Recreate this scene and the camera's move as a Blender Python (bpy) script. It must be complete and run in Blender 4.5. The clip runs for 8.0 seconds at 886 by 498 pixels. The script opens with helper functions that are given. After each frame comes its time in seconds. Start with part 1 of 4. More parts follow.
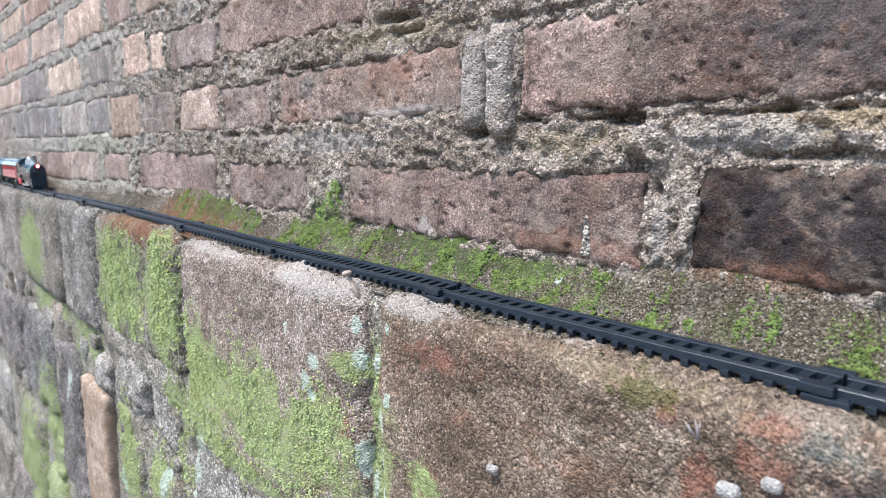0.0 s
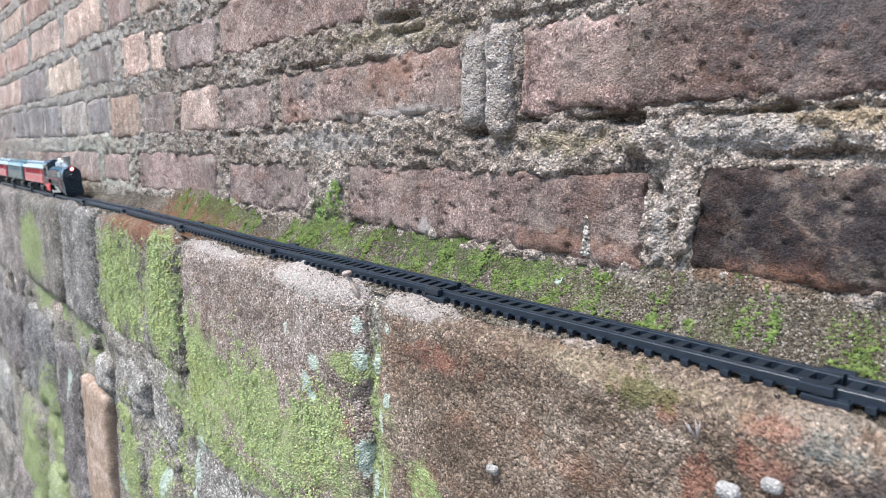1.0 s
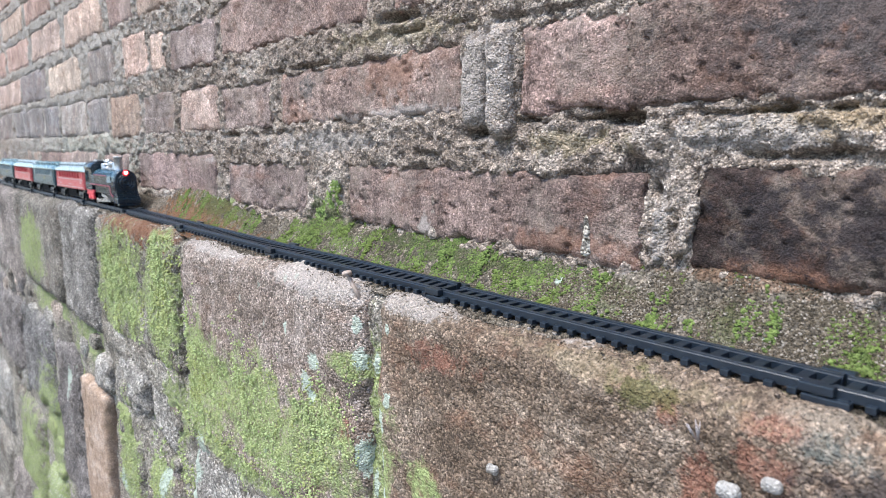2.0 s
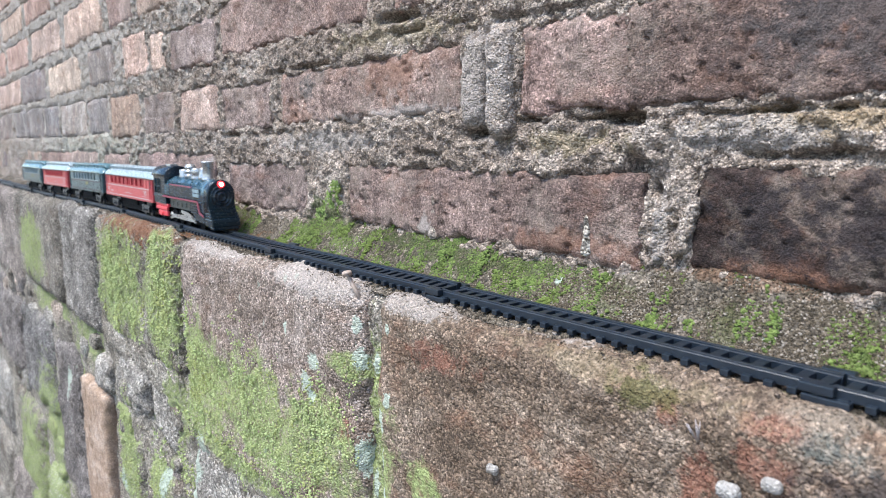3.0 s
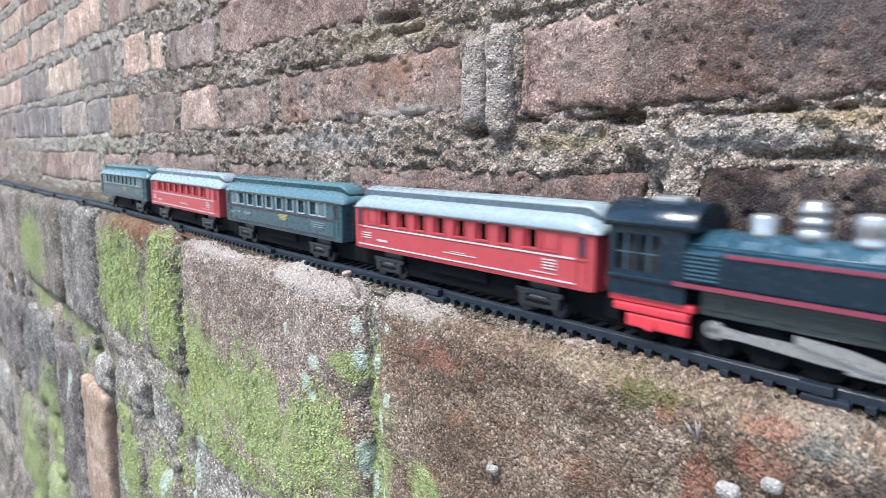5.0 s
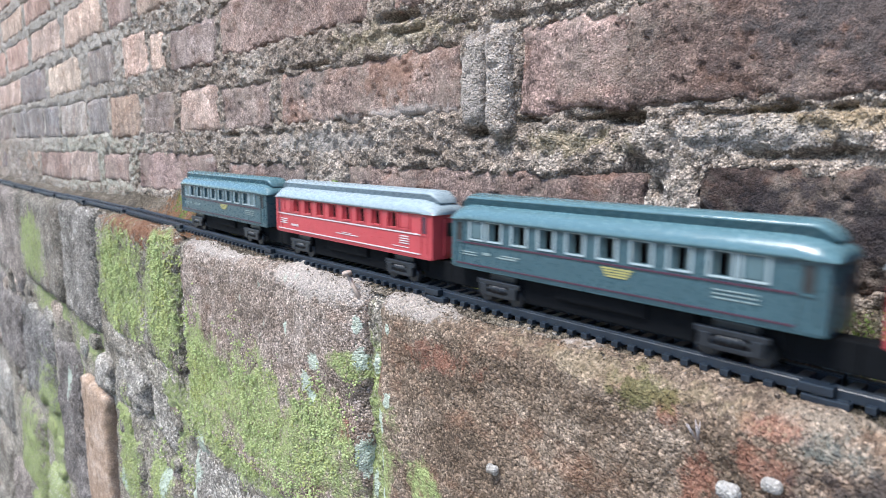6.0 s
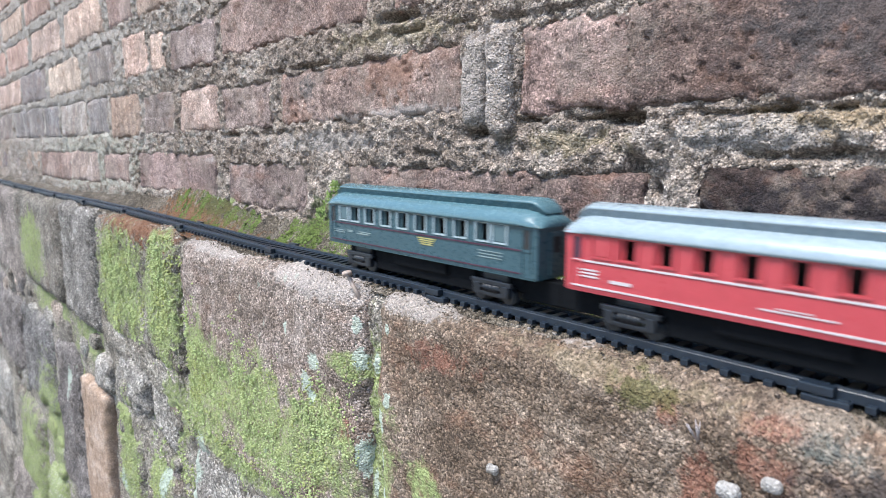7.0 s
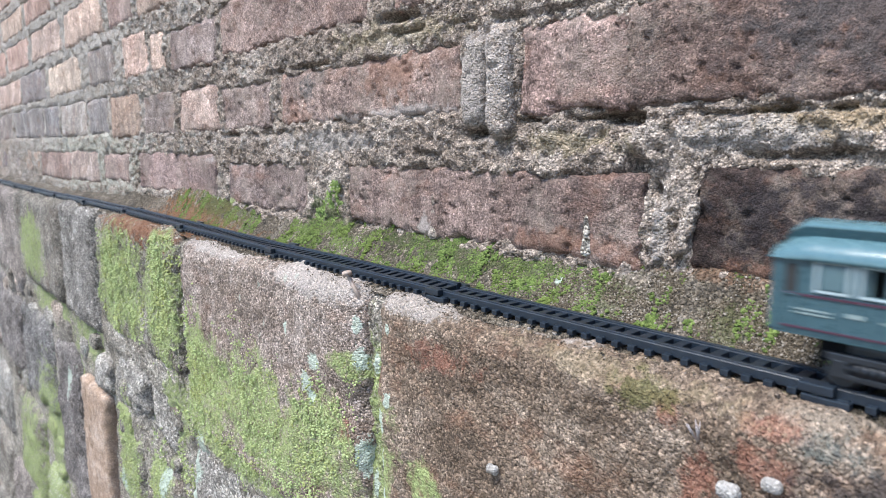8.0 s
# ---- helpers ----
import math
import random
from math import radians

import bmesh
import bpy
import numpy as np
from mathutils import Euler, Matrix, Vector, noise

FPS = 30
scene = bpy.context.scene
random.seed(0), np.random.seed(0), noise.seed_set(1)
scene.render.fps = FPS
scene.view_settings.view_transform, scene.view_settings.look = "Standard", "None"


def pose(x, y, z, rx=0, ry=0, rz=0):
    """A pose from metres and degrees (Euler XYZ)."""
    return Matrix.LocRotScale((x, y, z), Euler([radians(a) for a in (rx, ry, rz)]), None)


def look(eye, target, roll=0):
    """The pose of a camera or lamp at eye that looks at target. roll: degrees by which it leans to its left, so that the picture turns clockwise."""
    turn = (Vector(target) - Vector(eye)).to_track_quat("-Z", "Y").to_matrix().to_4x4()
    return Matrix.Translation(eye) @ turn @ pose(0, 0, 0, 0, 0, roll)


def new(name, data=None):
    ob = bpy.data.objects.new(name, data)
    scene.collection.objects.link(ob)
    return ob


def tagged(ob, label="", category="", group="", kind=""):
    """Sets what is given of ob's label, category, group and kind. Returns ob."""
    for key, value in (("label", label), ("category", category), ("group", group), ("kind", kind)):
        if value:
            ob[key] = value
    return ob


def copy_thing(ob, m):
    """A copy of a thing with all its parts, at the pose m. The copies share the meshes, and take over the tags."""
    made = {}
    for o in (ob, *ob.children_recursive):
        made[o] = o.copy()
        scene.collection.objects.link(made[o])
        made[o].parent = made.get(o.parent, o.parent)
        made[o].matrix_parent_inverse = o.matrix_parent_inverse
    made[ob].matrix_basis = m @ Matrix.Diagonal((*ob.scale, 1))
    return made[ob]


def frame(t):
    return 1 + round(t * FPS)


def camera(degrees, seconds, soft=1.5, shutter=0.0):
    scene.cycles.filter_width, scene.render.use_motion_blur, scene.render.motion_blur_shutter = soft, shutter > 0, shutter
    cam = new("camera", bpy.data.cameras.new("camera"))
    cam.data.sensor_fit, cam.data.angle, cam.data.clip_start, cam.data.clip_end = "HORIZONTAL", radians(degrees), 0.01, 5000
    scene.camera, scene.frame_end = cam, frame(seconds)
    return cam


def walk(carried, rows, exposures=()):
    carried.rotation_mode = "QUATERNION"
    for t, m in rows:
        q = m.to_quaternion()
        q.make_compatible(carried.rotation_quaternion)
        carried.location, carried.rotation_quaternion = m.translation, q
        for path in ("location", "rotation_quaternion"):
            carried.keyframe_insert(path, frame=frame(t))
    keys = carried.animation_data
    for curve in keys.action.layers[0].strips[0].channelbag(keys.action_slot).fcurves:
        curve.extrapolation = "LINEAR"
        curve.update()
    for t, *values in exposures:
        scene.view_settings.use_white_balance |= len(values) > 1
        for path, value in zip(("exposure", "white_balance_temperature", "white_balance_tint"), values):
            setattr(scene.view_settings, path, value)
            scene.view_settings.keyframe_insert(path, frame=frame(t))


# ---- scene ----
cam = camera(68, 8.0, soft=0.5, shutter=0.35)
cam.data.dof.use_dof = True
cam.data.dof.focus_distance, cam.data.dof.aperture_fstop = 0.475, 15.0
EYE = (0.0, -0.285, 0.100)
AIM = (-0.74538, -0.285 + 0.64903, 0.100 - 0.15221)
walk(cam, [(0.0, look(EYE, AIM)), (8.0, look(EYE, AIM))],
     exposures=[(0.0, 1.76, 6330, 9), (8.0, 1.76, 6330, 9)])

# ---- sky and sun: bright overcast daylight over an open yard ----
SUN_UP, SUN_TURN = 62, 190
world = bpy.data.worlds.new("overcast_sky")
scene.world = world
world.use_nodes = True
wn = world.node_tree
sky = wn.nodes.new("ShaderNodeTexSky")
sky.sky_type = "NISHITA"
sky.sun_disc = False
sky.sun_elevation, sky.sun_rotation = radians(SUN_UP), radians(SUN_TURN)
sky.air_density, sky.dust_density, sky.ozone_density = 1.0, 0.6, 1.5
wn.links.new(sky.outputs[0], wn.nodes["Background"].inputs[0])
wn.nodes["Background"].inputs[1].default_value = 0.108
sun = bpy.data.lights.new("sun", "SUN")
sun.energy, sun.angle, sun.color = 2.35, radians(22), (1.0, 0.965, 0.91)
sun_ob = new("sun", sun)
sun_ob.matrix_world = look((-0.082, -0.462, 0.883), (0.0, 0.0, 0.0))


# ---- material tools ----
class Mat:
    """A small builder for node materials."""

    def __init__(self, name, rough=0.9, metal=0.0, spec=0.4):
        self.m = bpy.data.materials.new(name)
        self.m.use_nodes = True
        self.t = self.m.node_tree
        self.b = self.t.nodes["Principled BSDF"]
        self.b.inputs["Roughness"].default_value = rough
        self.b.inputs["Metallic"].default_value = metal
        self.b.inputs["Specular IOR Level"].default_value = spec

    def node(self, kind, **vals):
        n = self.t.nodes.new(kind)
        for k, v in vals.items():
            n.inputs[k].default_value = v
        return n

    def link(self, a, b):
        self.t.links.new(a, b)

    def where(self):
        return self.node("ShaderNodeNewGeometry").outputs["Position"]

    def local(self):
        return self.node("ShaderNodeTexCoord").outputs["Object"]

    def shifted(self, vec):
        """vec moved by the object's own random number, so that no two pieces look alike."""
        info = self.node("ShaderNodeObjectInfo")
        n = self.node("ShaderNodeVectorMath")
        n.operation = "ADD"
        self.link(vec, n.inputs[0])
        self.link(info.outputs["Random"], n.inputs[1])
        return n.outputs[0]

    def stretched(self, vec, sx, sy, sz):
        n = self.node("ShaderNodeVectorMath")
        n.operation = "MULTIPLY"
        self.link(vec, n.inputs[0])
        n.inputs[1].default_value = (sx, sy, sz)
        return n.outputs[0]

    def noise(self, vec, scale, detail=4, rough=0.6, lac=2.0):
        n = self.node("ShaderNodeTexNoise", Scale=scale, Detail=detail, Roughness=rough, Lacunarity=lac)
        self.link(vec, n.inputs["Vector"])
        return n.outputs[0]

    def cells(self, vec, scale):
        n = self.node("ShaderNodeTexVoronoi", Scale=scale)
        self.link(vec, n.inputs["Vector"])
        return n

    def ramp(self, fac, stops):
        n = self.node("ShaderNodeValToRGB")
        e = n.color_ramp.elements
        while len(e) < len(stops):
            e.new(0.5)
        for i, (p, c) in enumerate(stops):
            e[i].position = p
            e[i].color = (*c, 1) if isinstance(c, tuple) else (c, c, c, 1)
        self.link(fac, n.inputs[0])
        return n.outputs[0]

    def mix(self, fac, a, b, how="MIX"):
        n = self.node("ShaderNodeMix")
        n.data_type, n.blend_type, n.clamp_factor = "RGBA", how, True
        for val, s in ((fac, n.inputs[0]), (a, n.inputs[6]), (b, n.inputs[7])):
            if isinstance(val, (int, float)):
                s.default_value = val
            elif isinstance(val, tuple):
                s.default_value = (*val, 1)
            else:
                self.link(val, s)
        return n.outputs[2]

    def calc(self, op, a, b=0.0, c=0.0):
        n = self.node("ShaderNodeMath")
        n.operation = op
        for i, val in enumerate((a, b, c)):
            if isinstance(val, (int, float)):
                n.inputs[i].default_value = val
            else:
                self.link(val, n.inputs[i])
        return n.outputs[0]

    def patch(self, vec, spots, ragged, edge=0.35, wild=2.2):
        """1 inside soft patches (x, z, rx, rz) on the wall, ragged at the rim, else 0."""
        total = None
        for x, z, rx, rz in spots:
            d = self.node("ShaderNodeVectorMath")
            d.operation = "SUBTRACT"
            self.link(vec, d.inputs[0])
            d.inputs[1].default_value = (x, 0, z)
            s = self.stretched(d.outputs[0], 1 / rx, 0, 1 / rz)
            n = self.node("ShaderNodeVectorMath")
            n.operation = "LENGTH"
            self.link(s, n.inputs[0])
            v = self.calc("SUBTRACT", 1.0, n.outputs["Value"])
            total = v if total is None else self.calc("MAXIMUM", total, v)
        total = self.calc("ADD", total, self.calc("MULTIPLY", self.calc("SUBTRACT", ragged, 0.5), wild))
        return self.ramp(total, [(0.0, 0.0), (edge, 1.0)])

    def colour(self, out):
        if isinstance(out, tuple):
            self.b.inputs["Base Color"].default_value = (*out, 1)
        else:
            self.link(out, self.b.inputs["Base Color"])

    def relief(self, *layers):
        """Bump layers of (height, metres)."""
        last = None
        for h, dist in layers:
            n = self.node("ShaderNodeBump", Strength=1.0, Distance=dist)
            self.link(h, n.inputs["Height"])
            if last is not None:
                self.link(last, n.inputs["Normal"])
            last = n.outputs[0]
        self.link(last, self.b.inputs["Normal"])


MOSS_A, MOSS_B = (0.165, 0.200, 0.078), (0.41, 0.475, 0.205)


def gritty(name, dark, mid, light, grain=700, streak=None, rust=0.0, tint=False, moss=(), pale=(), stains=(), lichen=0.0, crusts=(), smear=0.0, depth=0.0012, spread=1.0, knob=1.3):
    """Weathered masonry: three broad tones, mineral grain, pits, shade painted between the grains, rust blotches, moss
    and pale patches.
    """
    m = Mat(name, rough=0.95, spec=0.25)
    pos = m.where()
    vec = m.shifted(pos)
    broad = m.noise(vec, 14, 5, 0.62)
    mids = m.noise(vec, 75, 5, 0.7)
    fine = m.noise(vec, grain, 2, 0.8)
    wander = m.node("ShaderNodeVectorMath")
    wander.operation = "MULTIPLY_ADD"
    jit = m.node("ShaderNodeTexNoise", Scale=grain * 0.5, Detail=2.0)
    m.link(vec, jit.inputs["Vector"])
    m.link(jit.outputs["Color"], wander.inputs[0])
    wander.inputs[1].default_value = (1.35 / grain,) * 3
    m.link(vec, wander.inputs[2])
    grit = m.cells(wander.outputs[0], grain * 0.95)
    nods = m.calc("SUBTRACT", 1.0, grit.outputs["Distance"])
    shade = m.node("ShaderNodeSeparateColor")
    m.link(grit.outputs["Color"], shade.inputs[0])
    tone = m.calc("ADD", m.calc("MULTIPLY", broad, 0.55), m.calc("MULTIPLY", mids, 0.45))
    col = m.ramp(tone, [(0.39, dark), (0.5, mid), (0.60, light)])
    if streak:
        drip = m.noise(m.stretched(vec, 1, 1, 0.16), 70, 5, 0.7)
        col = m.mix(m.calc("MULTIPLY", m.ramp(drip, [(0.50, 0.0), (0.64, 1.0)]), streak), col, (0.040, 0.034, 0.035))
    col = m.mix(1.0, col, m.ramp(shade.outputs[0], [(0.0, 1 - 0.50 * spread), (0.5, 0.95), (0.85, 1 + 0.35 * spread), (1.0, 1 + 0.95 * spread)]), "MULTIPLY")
    # shade between the grains, put into the colour as a darker rim
    hollow_shade = m.ramp(grit.outputs["Distance"], [(0.40, 1.0), (0.85, 1 - 0.36 * spread * min(knob, 1.2))])
    col = m.mix(1.0, col, hollow_shade, "MULTIPLY")
    if tint:
        info = m.node("ShaderNodeObjectInfo")
        col = m.mix(1.0, col, info.outputs["Color"], "MULTIPLY")
        col = m.mix(1.0, col, (1.9, 1.9, 1.9), "MULTIPLY")
    if rust:
        r = m.noise(m.stretched(vec, 1, 1, 1.6), 22, 5, 0.65)
        col = m.mix(m.calc("MULTIPLY", m.ramp(r, [(0.52, 0.0), (0.66, 1.0)]), rust), col, (0.23, 0.105, 0.062))
    if smear:
        sm = m.calc("ADD", m.calc("MULTIPLY", m.noise(pos, 17, 6, 0.68), 0.75), m.calc("MULTIPLY", m.noise(pos, 140, 4, 0.7), 0.25))
        col = m.mix(m.calc("MULTIPLY", m.ramp(sm, [(0.49, 0.0), (0.60, 1.0)]), smear), col, (0.285, 0.235, 0.198))
    for spots, c, amount in stains:
        f = m.patch(pos, spots, m.noise(pos, 85, 6, 0.72), 0.45, 4.2)
        col = m.mix(m.calc("MULTIPLY", f, amount), col, c)
    if pale:
        f = m.patch(pos, pale, m.noise(pos, 90, 5, 0.75))
        col = m.mix(m.calc("MULTIPLY", f, 0.6), col, (0.40, 0.362, 0.335))
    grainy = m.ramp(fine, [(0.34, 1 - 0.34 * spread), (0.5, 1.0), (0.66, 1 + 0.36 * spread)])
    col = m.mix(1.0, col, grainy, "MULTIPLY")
    specks = m.cells(vec, grain * 0.33)
    sp = m.ramp(specks.outputs["Distance"], [(0.10, 1.0), (0.22, 0.0)])
    pick = m.ramp(m.noise(vec, 160, 3, 0.6), [(0.54, 0.0), (0.66, 1.0)])
    col = m.mix(m.calc("MULTIPLY", m.calc("MULTIPLY", sp, pick), 0.25), col, (0.46, 0.42, 0.39))
    if moss:
        f = m.patch(pos, moss, m.noise(pos, 42, 6, 0.72), 0.30)
        fur = m.ramp(m.noise(pos, 420, 4, 0.7), [(0.32, MOSS_A), (0.68, MOSS_B)])
        hole = m.ramp(m.noise(pos, 190, 4, 0.7), [(0.36, 0.0), (0.52, 1.0)])
        col = m.mix(m.calc("MULTIPLY", f, m.calc("ADD", 0.25, m.calc("MULTIPLY", hole, 0.7))), col, fur)
    if lichen:
        spots = m.cells(m.stretched(vec, 1, 1, 0.7), 62)
        w = m.noise(vec, 260, 4, 0.7)
        f = m.ramp(m.calc("ADD", spots.outputs["Distance"], m.calc("MULTIPLY", w, 0.5)), [(0.37, 1.0), (0.43, 0.0)])
        keep = m.ramp(m.noise(vec, 9, 3, 0.6), [(0.56, 0.0), (0.63, 1.0)])
        col = m.mix(m.calc("MULTIPLY", m.calc("MULTIPLY", f, keep), lichen), col, (0.42, 0.50, 0.42))
    if crusts:
        f = m.patch(pos, crusts, m.noise(pos, 240, 4, 0.75), 0.20)
        col = m.mix(m.calc("MULTIPLY", f, 0.85), col, m.ramp(m.noise(pos, 500, 3, 0.6), [(0.35, (0.36, 0.42, 0.35)), (0.65, (0.56, 0.63, 0.54))]))
    m.colour(col)
    m.relief((mids, depth * 1.3), (nods, depth * knob), (fine, depth * (1.8 - knob)))
    return m.m


def plastic(name, col, rough=0.35, wear=0.08, spec=0.5, metal=0.0):
    m = Mat(name, rough=rough, spec=spec, metal=metal)
    vec = m.local()
    n = m.noise(vec, 160, 5, 0.65)
    m.colour(m.mix(1.0, col, m.ramp(n, [(0.3, 1 - wear), (0.7, 1 + wear)]), "MULTIPLY"))
    r = m.ramp(m.noise(vec, 420, 3, 0.6), [(0.3, max(rough - 0.08, 0.05)), (0.7, rough + 0.12)])
    m.link(r, m.b.inputs["Roughness"])
    m.relief((n, 0.0002))
    return m.m


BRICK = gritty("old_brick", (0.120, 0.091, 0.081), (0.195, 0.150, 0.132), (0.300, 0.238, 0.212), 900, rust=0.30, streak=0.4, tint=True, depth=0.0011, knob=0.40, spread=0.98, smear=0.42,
               stains=[([(-0.44, 0.160, 0.05, 0.025), (-0.60, 0.13, 0.03, 0.02), (-0.13, 0.035, 0.05, 0.010), (-0.26, 0.042, 0.06, 0.008), (-0.20, 0.034, 0.03, 0.008)], (0.23, 0.115, 0.075), 0.42),
                       ([(-0.575, 0.160, 0.014, 0.012), (-0.244, 0.052, 0.005, 0.010), (-0.095, 0.160, 0.055, 0.025)], (0.035, 0.048, 0.052), 0.6),
                       ([(-0.075, 0.064, 0.085, 0.025)], (0.028, 0.023, 0.025), 0.85), ([(-0.09, 0.152, 0.10, 0.030)], (0.075, 0.058, 0.056), 0.55)],
               pale=[(-0.42, 0.124, 0.07, 0.012), (-0.52, 0.118, 0.06, 0.012), (-0.396, 0.037, 0.010, 0.014), (-0.75, 0.085, 0.10, 0.006), (-0.64, 0.15, 0.006, 0.02)],
               moss=[(-0.55, 0.040, 0.030, 0.024), (-0.79, 0.028, 0.06, 0.016), (-0.40, 0.014, 0.12, 0.012)])
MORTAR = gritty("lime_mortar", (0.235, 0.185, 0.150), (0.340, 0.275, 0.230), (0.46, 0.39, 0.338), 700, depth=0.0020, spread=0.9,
                moss=[(-0.79, 0.02, 0.06, 0.012)],
                pale=[(-0.15, 0.106, 0.05, 0.010), (-0.330, 0.147, 0.030, 0.045), (-0.195, 0.055, 0.005, 0.03), (-0.55, 0.105, 0.10, 0.012)],
                stains=[([(-0.10, 0.112, 0.07, 0.008)], (0.36, 0.26, 0.14), 0.5), ([(-0.55, 0.030, 0.032, 0.030)], (0.09, 0.12, 0.035), 0.7), ([(-0.45, 0.190, 0.10, 0.012), (-0.26, 0.103, 0.05, 0.008)], (0.30, 0.25, 0.14), 0.4),
                        ([(-1.75, 0.30, 0.95, 0.34)], (0.41, 0.38, 0.345), 0.75), ([(-1.45, 0.075, 0.40, 0.07)], (0.42, 0.41, 0.34), 0.6)])
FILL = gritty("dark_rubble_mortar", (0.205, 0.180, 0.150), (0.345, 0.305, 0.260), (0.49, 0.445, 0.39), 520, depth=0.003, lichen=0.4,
              crusts=[(-0.378, -0.055, 0.004, 0.008), (-0.374, -0.095, 0.003, 0.010), (-0.380, -0.150, 0.005, 0.012), (-0.71, -0.245, 0.02, 0.025)],
              moss=[(-0.64, -0.205, 0.13, 0.030), (-0.50, -0.205, 0.10, 0.030), (-0.95, -0.25, 0.06, 0.03), (-1.25, -0.22, 0.10, 0.06), (-0.80, -0.22, 0.05, 0.05), (-1.55, -0.22, 0.2, 0.05), (-1.36, -0.38, 0.06, 0.15), (-1.62, -0.52, 0.12, 0.16), (-1.18, -0.66, 0.10, 0.10), (-0.378, -0.12, 0.02, 0.10)])
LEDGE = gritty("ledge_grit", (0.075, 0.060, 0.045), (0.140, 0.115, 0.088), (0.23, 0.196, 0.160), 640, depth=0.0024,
               stains=[([(-0.85, 0.0, 0.16, 0.05)], (0.22, 0.10, 0.045), 0.8), ([(-0.55, 0.032, 0.06, 0.026), (-0.78, 0.032, 0.10, 0.024), (-0.35, 0.032, 0.12, 0.024)], (0.070, 0.092, 0.028), 0.75), ([(-0.145, 0.012, 0.015, 0.012), (-0.085, 0.012, 0.02, 0.014), (-0.22, 0.015, 0.02, 0.012)], (0.075, 0.085, 0.025), 0.55), ([(-0.13, 0.036, 0.09, 0.006), (-0.27, 0.036, 0.06, 0.006)], (0.21, 0.115, 0.07), 0.5)],
               crusts=[(-0.127, 0.012, 0.0022, 0.003), (-0.258, 0.018, 0.003, 0.003)])
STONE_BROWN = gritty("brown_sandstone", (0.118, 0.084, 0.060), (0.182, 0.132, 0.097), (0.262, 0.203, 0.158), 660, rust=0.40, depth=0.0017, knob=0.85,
                     moss=[(-0.37, -0.15, 0.030, 0.09), (-0.311, -0.121, 0.02, 0.018)],
                     crusts=[(-0.350, -0.071, 0.0041, 0.0065), (-0.359, -0.090, 0.0049, 0.0097), (-0.352, -0.022, 0.0024, 0.0049), (-0.365, -0.120, 0.0041, 0.0162), (-0.360, -0.150, 0.0049, 0.0097)],
                     pale=[(-0.33, 0.0, 0.05, 0.012), (-0.24, 0.003, 0.06, 0.004)],
                     stains=[([(-0.098, -0.007, 0.014, 0.006), (-0.100, -0.024, 0.014, 0.009), (-0.127, -0.042, 0.010, 0.018), (-0.300, -0.030, 0.03, 0.010), (-0.145, -0.016, 0.008, 0.010)], (0.25, 0.100, 0.068), 0.55),
                             ([(-0.060, -0.026, 0.030, 0.014)], (0.060, 0.048, 0.046), 0.8), ([(-0.076, -0.0095, 0.013, 0.007)], (0.085, 0.105, 0.100), 0.6),
                             ([(-0.082, -0.001, 0.022, 0.004)], (0.30, 0.255, 0.205), 0.4),
                             ([(-0.17, -0.006, 0.07, 0.007)], (0.24, 0.19, 0.12), 0.45), ([(-0.156, -0.011, 0.018, 0.010)], (0.085, 0.085, 0.028), 0.7)])
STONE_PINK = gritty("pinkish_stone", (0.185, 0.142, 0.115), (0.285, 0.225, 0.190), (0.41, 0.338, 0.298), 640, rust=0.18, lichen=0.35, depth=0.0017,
                    moss=[(-0.72, -0.16, 0.12, 0.08), (-0.56, -0.15, 0.09, 0.06), (-0.45, -0.14, 0.06, 0.05), (-0.40, -0.06, 0.03, 0.012)],
                    crusts=[(-0.452, -0.070, 0.0081, 0.0081), (-0.464, -0.090, 0.0081, 0.0097), (-0.390, -0.053, 0.0049, 0.0097), (-0.500, -0.052, 0.0041, 0.0065), (-0.388, -0.130, 0.0065, 0.0162), (-0.456, -0.100, 0.0049, 0.0065), (-0.392, -0.028, 0.0041, 0.0073)],
                    stains=[([(-0.410, -0.120, 0.010, 0.012)], (0.24, 0.10, 0.07), 0.6)],
                    pale=[(-0.45, -0.002, 0.09, 0.018), (-0.66, 0.0, 0.10, 0.010)])
STONE_MOSSY = gritty("mossy_stone", (0.14, 0.125, 0.105), (0.25, 0.222, 0.190), (0.38, 0.345, 0.30), 520, rust=0.15, lichen=0.4, depth=0.003,
                     moss=[(-1.00, -0.09, 0.13, 0.09), (-0.82, -0.08, 0.06, 0.10), (-1.66, -0.11, 0.14, 0.08), (-1.05, -0.36, 0.08, 0.12),
                           (-0.88, -0.40, 0.08, 0.13), (-1.62, -0.52, 0.16, 0.20), (-1.9, -0.75, 0.2, 0.25), (-1.27, -0.36, 0.04, 0.12)],
                     stains=[([(-0.93, -0.004, 0.17, 0.022)], (0.21, 0.09, 0.045), 0.8)],
                     crusts=[(-0.852, -0.333, 0.0162, 0.0324), (-1.060, -0.420, 0.0162, 0.0243)])
STONE_GREY = gritty("grey_fieldstone", (0.135, 0.125, 0.115), (0.238, 0.220, 0.203), (0.38, 0.355, 0.33), 520, tint=True, lichen=0.6, depth=0.003,
                    moss=[(-1.62, -0.56, 0.14, 0.20), (-0.95, -0.42, 0.12, 0.10), (-1.85, -0.75, 0.25, 0.25)], crusts=[(-0.733, -0.267, 0.0243, 0.0203), (-0.746, -0.298, 0.0243, 0.0162), (-1.383, -0.349, 0.0243, 0.0324)])
EARTH = gritty("yard_earth", (0.10, 0.085, 0.065), (0.16, 0.13, 0.10), (0.24, 0.20, 0.16), 120, depth=0.004)
TRACK = plastic("black_track_plastic", (0.008, 0.0135, 0.022), 0.38, 0.25)
